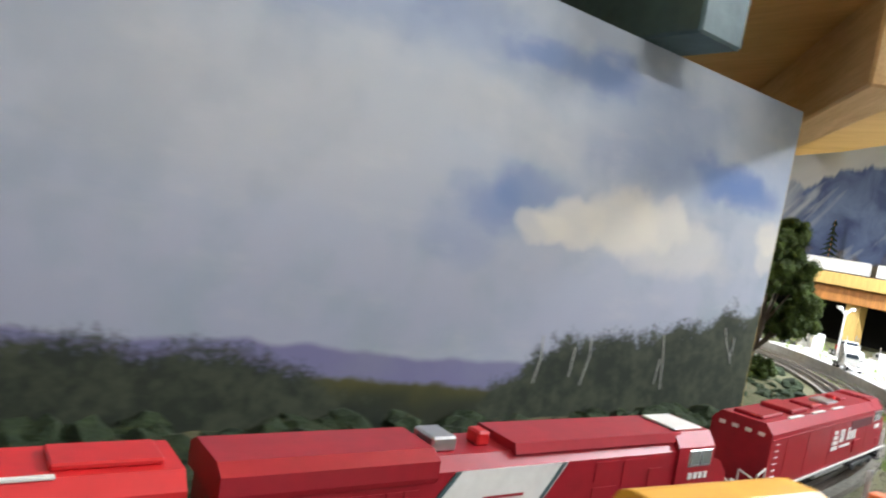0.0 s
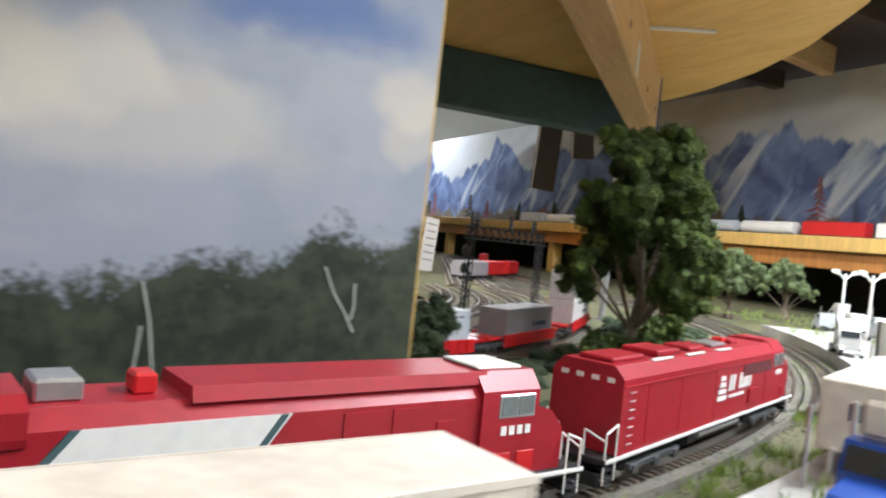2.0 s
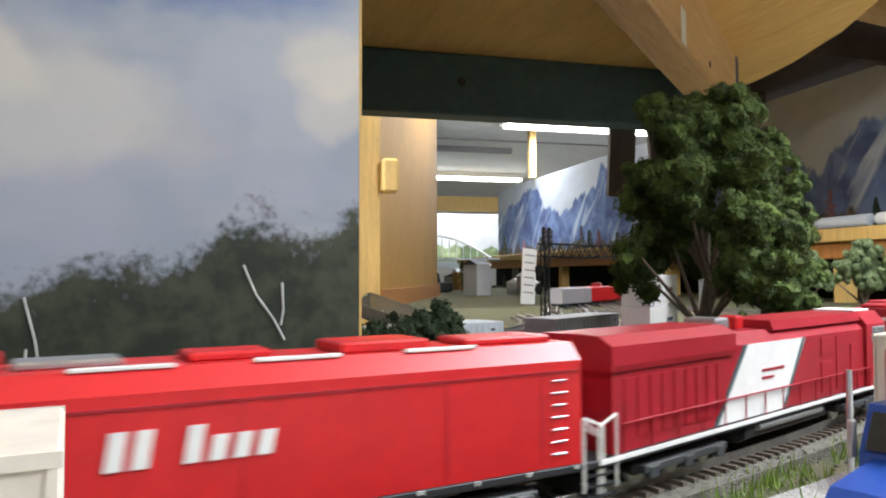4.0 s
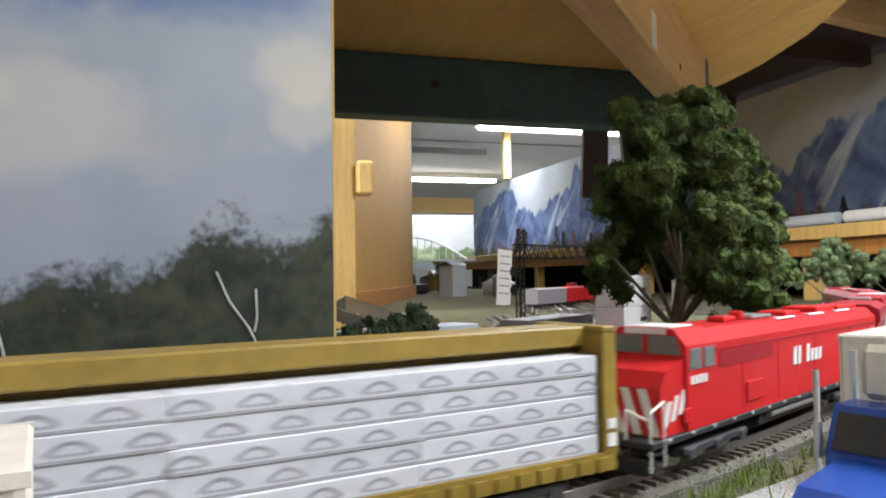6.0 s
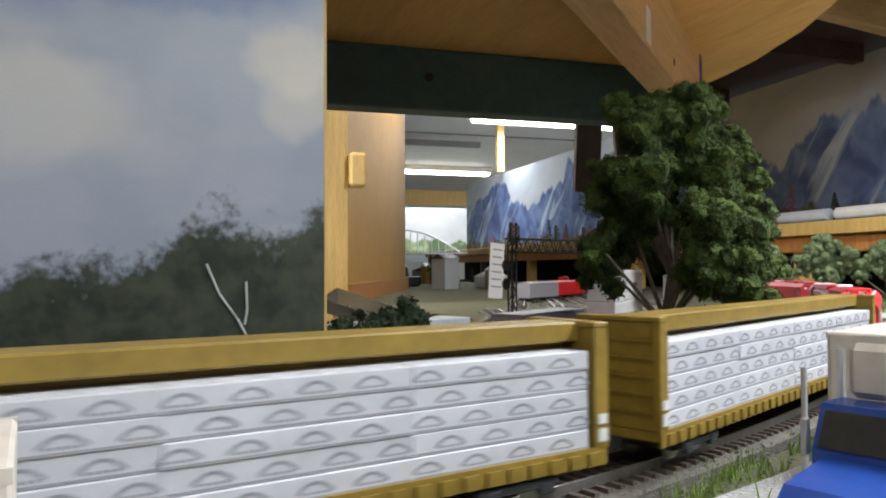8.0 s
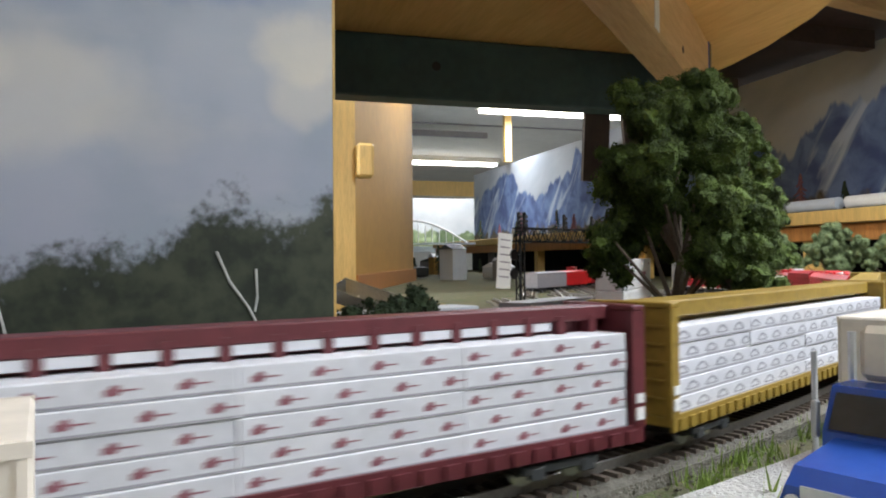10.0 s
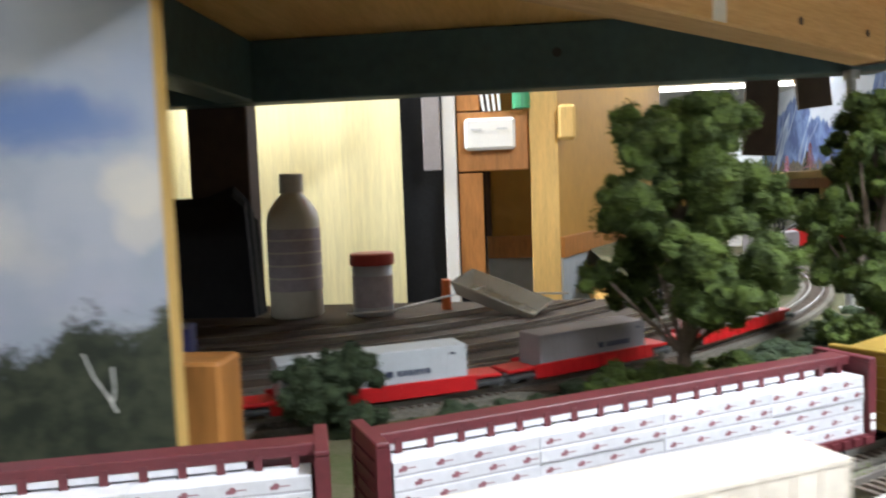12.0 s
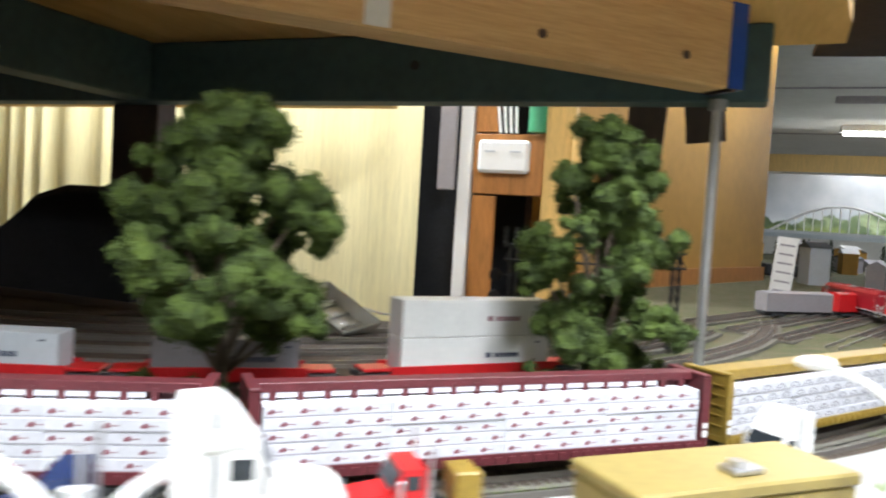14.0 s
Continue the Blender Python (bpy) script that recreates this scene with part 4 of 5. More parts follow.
        for k in range(4):
            u = x1 - 0.016 + k * 0.0037
            box(bm, u - 0.0012, u + 0.0012, sy * 0.0165 - 0.0002, sy * 0.0165 + 0.0002, 0.0295, 0.0325)
        part("road_number", bm, "white", cab, "white road number drawn as plain bars")
        bm = box(B(), x1 - 0.020, x1 - 0.012, sy * 0.0165 - 0.0002, sy * 0.0165 + 0.0002, 0.0165, 0.0235, 0.0001)
        box(bm, x1 - 0.009, x1 - 0.001, sy * 0.0165 - 0.0002, sy * 0.0165 + 0.0002, 0.0165, 0.0235, 0.0001)
        part("side_locker", bm, "bright_red", cab)
    for sy in (-1, 1):
        part("windscreen", prism(B(), [(sy * 0.0012, 0.0385), (sy * 0.0142, 0.0385), (sy * 0.0125, 0.0465), (sy * 0.0012, 0.047)], x1 - 0.0004, x1 + 0.0005, "x"), "glass", cab)
    prof = [(x1, 0.0142), (x1, 0.0385), (h - 0.016, 0.0355), (h - 0.010, 0.029), (h - 0.010, 0.0142)]
    nose = part("nose", prism(B(), prof, -0.0135, 0.0135, "y"), "red", o)
    part("headlight", box(B(), h - 0.0104, h - 0.0094, -0.004, 0.004, 0.024, 0.027, 0.0003), "white", nose)
    return o


cars = []
for s0, mt, red, lb in ((0.083, "maroon", True, "maroon centerbeam flatcar with red-printed white lumber wraps"), (0.367, "maroon", True, "maroon centerbeam flatcar with red-printed white lumber wraps"),
                        (0.649, "mustard", False, "mustard centerbeam flatcar with grey-printed white lumber wraps"), (0.944, "mustard", False, "mustard centerbeam flatcar with grey-printed white lumber wraps")):
    if cars and cars[-1][1] == mt:
        o = copy_thing(cars[-1][0], Matrix())
    else:
        o = centerbeam(mt, red, lb)
    cars.append((o, mt))
    train.append((o, s0 + CAR / 2))
o = cowl_loco("bright_red", -1, 0.266, "bright red cowl locomotive with white nose stripes, coupled backwards", True)
train.append((o, 1.229 + 0.133))
o = hood_loco(0.269, "dark red wide-cab locomotive with a white slanted panel")
train.append((o, 1.492 + 0.1295))
o = cowl_loco("red", 1, 0.262, "dark red cowl locomotive leading the train", False)
train.append((o, 1.767 + 0.131))


# ---- trees and bushes ----
def clump(bm, at, r, rnd, sub=3, squash=0.85, flakes=560):
    """A lump of foam foliage: a rough ball with crumbs standing out of it."""
    ret = bmesh.ops.create_icosphere(bm, subdivisions=sub, radius=r)
    off = Vector((rnd.uniform(0, 50), rnd.uniform(0, 50), rnd.uniform(0, 50)))
    for v in ret["verts"]:
        d = v.co.normalized()
        k = 1 + 0.42 * noise.noise(d * 2.2 + off) + 0.3 * noise.noise(d * 6.5 + off) + 0.3 * noise.noise(d * 15 + off)
        v.co = Vector(at) + Vector((d.x, d.y, d.z * squash)) * r * k
    for _ in range(flakes):
        d = Vector((rnd.gauss(0, 1), rnd.gauss(0, 1), rnd.gauss(0, 1))).normalized()
        k = 1 + 0.42 * noise.noise(d * 2.2 + off) + 0.3 * noise.noise(d * 6.5 + off)
        p = Vector(at) + Vector((d.x, d.y, d.z * squash)) * r * k * rnd.uniform(0.98, 1.1)
        s = r * rnd.uniform(0.03, 0.085)
        q = [bm.verts.new(p + Vector((rnd.uniform(-1, 1), rnd.uniform(-1, 1), rnd.uniform(-1, 1))) * s) for _ in range(4)]
        for f in ((0, 1, 2), (0, 1, 3), (0, 2, 3), (1, 2, 3)):
            bm.faces.new([q[i] for i in f])


BALL = {}


def unit_ball(sub):
    """Points and faces of a round ball, made once."""
    if sub not in BALL:
        bm = B()
        bmesh.ops.create_icosphere(bm, subdivisions=sub, radius=1.0)
        BALL[sub] = (np.array([v.co[:] for v in bm.verts]), np.array([[v.index for v in f.verts] for f in bm.faces]))
        bm.free()
    return BALL[sub]


def foam(lumps, seed, crumbs=260):
    """Foam foliage: every lump is a bunch of small rough balls, each set with crumbs."""
    rng = np.random.default_rng(seed)
    ball, faces = unit_ball(2)
    co, fa, base = [], [], 0
    tetra = np.array([[0, 1, 2], [0, 1, 3], [0, 2, 3], [1, 2, 3]])

    def add(points, tris):
        nonlocal base
        co.append(points)
        fa.append(tris + base)
        base += len(points)

    for centre, size in lumps:
        centre = np.array(centre)
        count = 13 if size > 0.016 else 8
        dirs = rng.normal(size=(count, 3))
        dirs /= np.linalg.norm(dirs, axis=1)[:, None]
        bunch = [(centre, size * 0.5)] + [(centre + d * size * rng.uniform(0.5, 1.05) * np.array((1, 1, 0.8)), size * rng.uniform(0.2, 0.42)) for d in dirs]
        for c, r in bunch:
            rough = 1 + rng.uniform(-0.3, 0.2, len(ball))
            add(c + ball * (r * rough)[:, None], faces)
            n = max(20, int(crumbs * (r / 0.010) ** 2))
            d = rng.normal(size=(n, 3))
            d /= np.linalg.norm(d, axis=1)[:, None]
            p = c + d * (r * rng.uniform(0.9, 1.3, n))[:, None]
            q = p[:, None, :] + rng.uniform(-1, 1, (n, 4, 3)) * rng.uniform(0.0006, 0.0017, n)[:, None, None]
            add(q.reshape(-1, 3), (tetra[None] + 4 * np.arange(n)[:, None, None]).reshape(-1, 3))
    me = bpy.data.meshes.new("crown")
    me.from_pydata(np.concatenate(co).tolist(), [], np.concatenate(fa).tolist())
    return me


def tree(x, y, h, spread, seed, label, leaf="leaf", n=24, low=0.3):
    rnd = random.Random(seed)
    o = thing("tree", label, "tree", pose(x, y, DECK))
    bm = B()
    pts = [Vector((rnd.uniform(-0.003, 0.003) * k, rnd.uniform(-0.003, 0.003) * k, h * 0.88 * k / 5)) for k in range(6)]
    for k in range(5):
        rod(bm, pts[k], pts[k + 1], 0.0056 - 0.0009 * k, 8, 0.0056 - 0.0009 * (k + 1))
    for k in range(5):
        a = k * 1.26
        rod(bm, (0.011 * math.cos(a), 0.011 * math.sin(a), 0), (0, 0, 0.02), 0.002, 6, 0.003)
    part("trunk", bm, "bark", o)
    lumps = []
    for k in range(n):
        f = low + (0.95 - low) * (k + 0.5) / n
        wide = 0.92 if f < 0.55 else 0.92 - 1.05 * (f - 0.55)
        a = k * 2.4 + rnd.uniform(-0.5, 0.5)
        size = spread * rnd.uniform(0.24, 0.46)
        rad = max(0.0, spread * wide * rnd.uniform(0.35, 1.2) - size * 0.4)
        p = Vector((rad * math.cos(a), rad * math.sin(a), h * f))
        lumps.append((p, size))
        q = pts[min(4, max(1, int(f * 5) - 1))]
        part("limb", rod(B(), q, p, 0.0019, 6, 0.0008), "bark", o)
    lumps.append((Vector((pts[5].x, pts[5].y, h * 0.93)), spread * 0.36))
    me = foam(lumps, seed)
    me.materials.append(M[leaf])
    crown = new("crown", me)
    crown.parent = o
    return o


tree(0.911, 0.565, 0.213, 0.062, 3, "tall dark green foam tree beside the track", n=24, low=0.34)
tree(1.118, 0.755, 0.228, 0.062, 8, "tall green foam tree beside the track", n=26, low=0.2)
tree(1.62, 1.14, 0.13, 0.055, 12, "pale green bushy model tree", "leaf_pale", 12, 0.45)
tree(1.80, 1.16, 0.12, 0.055, 14, "pale green bushy model tree", "leaf_pale", 12, 0.45)
tree(1.50, 1.16, 0.12, 0.05, 15, "pale green bushy model tree", "leaf_pale", 12, 0.4)


def bush(x, y, r, h, seed, label, leaf="leaf_dark"):
    rnd = random.Random(seed)
    lumps = []
    for k in range(11):
        a = rnd.uniform(0, 6.28)
        d = r * rnd.uniform(0, 0.75)
        lumps.append(((d * math.cos(a), d * math.sin(a), h * rnd.uniform(0.15, 0.7)), r * rnd.uniform(0.32, 0.5)))
    me = foam(lumps, seed)
    me.materials.append(M[leaf])
    o = new("bush", me)
    o.matrix_world = pose(x, y, DECK)
    tagged(o, label, "bush")


bush(0.674, 0.495, 0.042, 0.072, 1, "dark green foam bush beside the backdrop end")
bush(0.905, 0.56, 0.03, 0.045, 2, "green foam undergrowth at the tree foot", "leaf")
bush(0.862, 0.547, 0.027, 0.05, 7, "green foam undergrowth at the tree foot", "leaf")
bush(0.955, 0.60, 0.026, 0.04, 3, "green foam undergrowth at the tree foot", "leaf")
bush(1.08, 0.72, 0.03, 0.045, 4, "green foam undergrowth at the tree foot", "leaf")
bush(1.16, 0.80, 0.03, 0.04, 5, "green foam undergrowth at the tree foot", "leaf")

# low growth between the two tracks
rnd = random.Random(21)
bm = B()
for k in range(210):
    a = radians(rnd.uniform(24, 60))
    r = rnd.uniform(1.085, 1.21)
    clump(bm, (CX + r * math.sin(a), CY - r * math.cos(a), DECK + rnd.uniform(0.001, 0.007)), rnd.uniform(0.006, 0.013), rnd, 2, 0.7, 14)
for k in range(330):
    px, py = rnd.uniform(-0.45, 0.62), rnd.uniform(0.30, 0.383)
    clump(bm, (px, py, DECK + grade(px - CX) + rnd.uniform(0.0, 0.006 if px > 0.3 else 0.012)), rnd.uniform(0.009, 0.018), rnd, 2, 0.8, 18)
tagged(solid("undergrowth", bm, "leaf_dark", "low dark green foam undergrowth between the tracks", "undergrowth"), kind="stuff")
bm = B()
for k in range(5200):
    a = radians(rnd.uniform(8, 75))
    r = rnd.choice((rnd.uniform(1.284, 1.332), rnd.uniform(1.284, 1.332), rnd.uniform(1.34, 1.62)))
    if noise.noise(Vector((r * 22, a * 26, 3))) < -0.02:
        continue
    p = Vector((CX + r * math.sin(a), CY - r * math.cos(a), DECK if r < 1.333 else 1.104))
    for j in range(4):
        q = p + Vector((rnd.uniform(-0.003, 0.003), rnd.uniform(-0.003, 0.003), 0))
        t = q + Vector((rnd.uniform(-0.002, 0.002), rnd.uniform(-0.002, 0.002), rnd.uniform(0.003, 0.009)))
        w = Vector((rnd.uniform(-1, 1), rnd.uniform(-1, 1), 0)).normalized() * 0.0005
        bm.faces.new([bm.verts.new(v) for v in (q - w, q + w, t)])
tagged(solid("grass", bm, "grass", "tufts of bright green static grass", "grass"), kind="stuff")
bm = B()
for k in range(3000):
    a = radians(rnd.uniform(2, 70))
    r = rnd.choice((R - 0.02, R + 0.021, R + 0.03)) + rnd.gauss(0, 0.006)
    if abs(r - R) < 0.0162:
        continue
    s = rnd.uniform(0.0006, 0.0016)
    p = Vector((CX + r * math.sin(a), CY - r * math.cos(a), 1.0895 if abs(r - R) < 0.0215 else DECK + 0.0015))
    q = [bm.verts.new(p + Vector((rnd.uniform(-1, 1), rnd.uniform(-1, 1), rnd.uniform(-0.6, 1))) * s) for _ in range(4)]
    for f in ((0, 1, 2), (0, 1, 3), (0, 2, 3), (1, 2, 3)):
        bm.faces.new([q[i] for i in f])
tagged(solid("ballast_stones", bm, "ballast", "loose grey ballast stones along the track", "ballast"), kind="stuff")


# ---- container cars on the inner track ----
def container(o, L, z0, z1, material, w=0.0142):
    c = part("container", box(B(), -L / 2, L / 2, -w, w, z0, z1, 0.0006), material, o)
    rib = mesh_of("rib", box(B(), -0.0008, 0.0008, -0.0004, 0.0004, z0 + 0.002, z1 - 0.002), material)
    n = int(L / 0.0055)
    for k in range(n):
        for sy in (-1, 1):
            r = new("rib", rib)
            r.parent, r.location = c, (-L / 2 + 0.003 + k * (L - 0.006) / (n - 1), sy * w, 0)
    return c


def well_car(a_mid, L, boxes, label, well="bright_red"):
    a = radians(a_mid)
    o = thing("well_car", label, "freight car", pose(CX + 1.042 * math.sin(a), CY - 1.042 * math.cos(a), RAIL, 0, 0, a_mid), "container cars")
    for sy in (-1, 1):
        bm = box(B(), -L / 2 - 0.004, L / 2 + 0.004, sy * 0.0155 - 0.001, sy * 0.0155 + 0.001, 0.0035, 0.0145, 0.0004)
        for k in range(12):
            xx = -L / 2 + (k + 0.5) * L / 12
            box(bm, xx - 0.001, xx + 0.001, sy * 0.0165 - 0.0005, sy * 0.0165 + 0.0005, 0.0035, 0.0145)
        part("well_side", bm, well, o)
    part("well_floor", box(B(), -L / 2, L / 2, -0.0145, 0.0145, 0.0035, 0.005), "black", o)
    for sx in (-1, 1):
        part("end_platform", box(B(), sx * (L / 2 + 0.013) - 0.013, sx * (L / 2 + 0.013) + 0.013, -0.012, 0.012, 0.0095, 0.0125, 0.0008), well, o)
        bogie(o, sx * (L / 2 + 0.013))
    for length, z0, z1, mt, ink in boxes:
        c = container(o, length, z0, z1, mt)
        bm = B()
        zc = (z0 + z1) / 2
        for k in range(6):
            u = length * 0.12 + k * 0.0042
            box(bm, u - 0.0015, u + 0.0015, -0.0150, -0.0146, zc - 0.0022, zc + 0.0018)
        box(bm, length * 0.12 - 0.010, length * 0.12 - 0.005, -0.0150, -0.0146, zc - 0.0022, zc + 0.0022)
        box(bm, length * 0.4, length * 0.4 + 0.004, -0.0150, -0.0146, z1 - 0.006, z1 - 0.0045)
        part("lettering", bm, ink, c, "lettering drawn as plain dark bars")
    return o


well_car(26.1, 0.14, ((0.136, 0.006, 0.0375, "cont_grey", "ink"),), "red well car with one pale grey container")
well_car(36.2, 0.115, ((0.11, 0.006, 0.036, "cont_brown", "ink"),), "red well car with one grey brown container")
well_car(47.6, 0.155, ((0.146, 0.006, 0.0375, "white", "ink"), (0.146, 0.038, 0.0695, "white", "wrap_red")), "red well car double-stacked with white containers")
well_car(15.8, 0.14, ((0.136, 0.006, 0.0365, "white", "ink"), (0.136, 0.037, 0.066, "cont_blue", "white")), "red well car with navy over white containers")

# ---- things under the deck ----
solid("support_block", box(B(), 0.585, 0.634, 0.43, 0.462, DECK, 1.153, 0.002), "orange_wood", "orange wooden block propping the backdrop end", "block")
bt = thing("bottle", "milky plastic bottle with a printed label", "bottle", pose(0.51, 0.968, DECK + 0.006))
part("body", lathe(B(), [(0.030, 0), (0.0335, 0.003), (0.0335, 0.122), (0.031, 0.134), (0.022, 0.148), (0.0150, 0.155), (0.0140, 0.160)], 28), "bottle", bt, smooth=True)
part("cap", lathe(B(), [(0.0150, 0.158), (0.0150, 0.180), (0.0140, 0.182)], 24), "bottle", bt)
part("label", lathe(B(), [(0.0338, 0.035), (0.0339, 0.036), (0.0339, 0.112), (0.0338, 0.113)], 28), "label", bt, "grey printed paper label", True)
bm = B()
for zz in (0.05, 0.066, 0.082, 0.098):
    lathe(bm, [(0.0340, zz), (0.03415, zz + 0.0005), (0.03415, zz + 0.0018), (0.0340, zz + 0.0022)], 28)
part("label_print", bm, "bottle", bt)
jr = thing("jar", "white plastic jar with a red screw lid", "jar", pose(0.61, 0.968, DECK + 0.006))
part("body", lathe(B(), [(0.024, 0), (0.0255, 0.003), (0.0255, 0.066)], 26), "cont_grey", jr, smooth=True)
part("label", lathe(B(), [(0.0258, 0.012), (0.0259, 0.013), (0.0259, 0.05), (0.0258, 0.051)], 26), "label", jr, smooth=True)
part("lid", lathe(B(), [(0.0275, 0.064), (0.0282, 0.066), (0.0282, 0.077), (0.026, 0.079)], 26), "lid_red", jr, "red plastic lid")
solid("shelf_strip", box(B(), 0.2, 0.92, 0.90, 1.05, DECK - 0.002, DECK + 0.006, 0.001), "yard", "dark brown board strip at the yard's back edge", "board", kind="structure")
# dark cloth heap
bm = B()
prof = [(0.02, 0.03), (0.10, 0.045), (0.16, 0.07), (0.21, 0.1), (0.255, 0.13), (0.27, 0.145), (0.33, 0.16), (0.40, 0.165), (0.44, 0.175), (0.455, 0.16), (0.462, 0.0), (0.0, 0.0)]
rows = []
for j in range(9):
    rows.append([bm.verts.new((px - 0.006 + 0.006 * noise.noise(Vector((px * 30, j, 0))), 0.962 + j * 0.006, DECK + pz * (1 - 0.04 * abs(j - 2)) + 0.006 * noise.noise(Vector((px * 25, j * 0.7, 4))) * (pz > 0))) for px, pz in prof])
for p, q in zip(rows, rows[1:]):
    for i in range(len(prof)):
        bm.faces.new((p[i], p[(i + 1) % len(prof)], q[(i + 1) % len(prof)], q[i]))
bm.faces.new(rows[0][::-1])
bm.faces.new(rows[-1])
solid("black_cloth", bm, "black_cloth", "black cloth and recess shade draped over a heap behind the yard", "cloth")
tray = thing("plastic_tray", "crumpled clear plastic packaging tray", "packaging", pose(0.77, 0.965, DECK + 0.018, 12, 18, -25))
floor_pts = [(-0.05, -0.02), (0.05, -0.02), (0.05, 0.02), (-0.05, 0.02)]
for k in range(4):
    (ax, ay), (bx, by) = floor_pts[k], floor_pts[(k + 1) % 4]
    bm = B()
    inner = [Vector((ax, ay, 0)), Vector((bx, by, 0)), Vector((bx * 1.16, by * 1.3, 0.017)), Vector((ax * 1.16, ay * 1.3, 0.017))]
    outer = [Vector((p.x * 1.02, p.y * 1.04, p.z - 0.0006)) for p in inner]
    a, b = [bm.verts.new(p) for p in inner], [bm.verts.new(p) for p in outer]
    bm.faces.new(a)
    bm.faces.new(b[::-1])
    for i in range(4):
        bm.faces.new((a[i], b[i], b[(i + 1) % 4], a[(i + 1) % 4]))
    part("side", bm, "clear", tray)
    part("rim", rod(B(), inner[2], inner[3], 0.0011, 6), "clear", tray)
part("base", box(B(), -0.05, 0.05, -0.02, 0.02, -0.0008, 0.0), "clear", tray)
for k in range(3):
    part("rib", box(B(), -0.026 + k * 0.026, -0.023 + k * 0.026, -0.019, 0.019, 0.0002, 0.004, 0.0004), "clear", tray)
cable = B()
pts = [(0.585, 0.93, 1.098), (0.64, 0.94, 1.10), (0.70, 0.96, 1.112), (0.755, 1.0, 1.12), (0.80, 1.03, 1.105), (0.86, 1.06, 1.1)]
for p, q in zip(pts, pts[1:]):
    rod(cable, p, q, 0.0013, 6)
solid("cable", cable, "plastic_white", "thin white cable lying behind the yard", "cable")
solid("marker_pen", rod(B(), (0.70, 1.0, DECK + 0.006), (0.70, 1.0, DECK + 0.045), 0.006, 12), "orange", "orange marker standing on end", "pen")

th = thing("thermostat", "white plastic thermostat on the orange board", "thermostat", pose(0.732, 1.767, 1.373))
part("case", box(B(), -0.058, 0.058, -0.018, 0.006, -0.036, 0.036, 0.006), "plastic_white", th)
bm = B()
for xx in (-0.03, 0.028):
    box(bm, xx - 0.012, xx + 0.012, -0.0195, -0.0185, 0.009, 0.012)
part("vent", bm, "cont_grey", th)
solid("green_can", rod(B(), (0.805, 1.755, 1.427), (0.805, 1.755, 1.56), 0.02, 16), "green", "green spray can on the wall ledge", "can")
bm = B()
for k in range(4):
    rod(bm, (0.72 + k * 0.012, 1.765, 1.426), (0.70 + k * 0.016, 1.768, 1.56), 0.0035, 6)
solid("cable_bundle", bm, "plastic_white", "bundle of white cables above the thermostat", "cable")

# hanging strips, support pole, signal bridge
pole = thing("support_pole", "thin grey metal pole under the beam", "pole", pose(1.188, 0.972, DECK))
part("shaft", rod(B(), (0, 0, 0), (0, 0, 0.275), 0.0052, 14), "silver", pole)
part("collar", rod(B(), (0, 0, 0.272), (0, 0, 0.282), 0.009, 14), "silver", pole)
part("foot", rod(B(), (0, 0, 0), (0, 0, 0.003), 0.012, 14), "silver", pole)
for xx, ln, tw in ((1.112, 0.10, 3), (1.172, 0.042, -6)):
    solid("hanging_strip", box(B(), -0.021, 0.021, -0.003, 0.003, -ln, 0.01), "brown_dark", "dark brown board hanging behind the beam", "board", pose(xx, 1.05, 1.375, 0, tw, 4), "hanging strips")

sb = thing("signal_bridge", "black lattice signal bridge over the yard", "signal", pose(0.975, 1.015, DECK, 0, 0, 28))


def lattice(bm, p, q, w, n):
    p, q = Vector(p), Vector(q)
    d = (q - p) / n
    side = Vector((0, w, 0)) if abs(d.z) > abs(d.x) else Vector((0, 0, w))
    for k in (-1, 1):
        rod(bm, p + side * k, q + side * k, 0.0011, 6)
    for k in range(n):
        s = 1 if k % 2 else -1
        rod(bm, p + d * k + side * s, p + d * (k + 1) - side * s, 0.0008, 5)


for xx in (0, 0.2):
    bm = B()
    lattice(bm, (xx - 0.004, 0, 0), (xx - 0.004, 0, 0.12), 0.004, 10)
    lattice(bm, (xx + 0.004, 0, 0), (xx + 0.004, 0, 0.12), 0.004, 10)
    part("mast", bm, "black", sb)
bm = B()
lattice(bm, (-0.01, -0.005, 0.112), (0.21, -0.005, 0.112), 0.009, 22)
lattice(bm, (-0.01, 0.005, 0.112), (0.21, 0.005, 0.112), 0.009, 22)
part("gantry", bm, "black", sb)
for xx in (-0.012, 0.0, 0.09, 0.16):
    h = part("signal_head", box(B(), xx - 0.003, xx + 0.003, -0.009, -0.006, 0.118, 0.142, 0.001), "black", sb)
    bm = B()
    for zz in (0.124, 0.130, 0.136):
        rod(bm, (xx, -0.0092, zz), (xx, -0.012, zz), 0.0024, 8)
    part("hood", bm, "dark", h)
for xx, z0 in ((-0.022, 0.085), (-0.022, 0.06)):
    bm = rod(B(), (xx, -0.008, z0), (xx, -0.0065, z0), 0.0075, 14)
    rod(bm, (xx, -0.007, z0), (0, 0, z0), 0.0008, 5)
    part("signal_target", bm, "black", sb)

# ---- the truck lot ----
LOT = 1.104


def on_lot(deg, r, flip=0, z=LOT):
    a = radians(deg)
    return pose(CX + r * math.sin(a), CY - r * math.cos(a), z, 0, 0, deg + flip)


def wheel(o, x, y, r=0.0058, w=0.0034):
    t = part("wheel", rod(B(), (x, y - w / 2, r), (x, y + w / 2, r), r, 18), "tyre", o)
    s = -1 if y < 0 else 1
    part("rim", rod(B(), (x, y + s * w / 2, r), (x, y + s * (w / 2 + 0.0006), r), r * 0.58, 14), "silver", t)


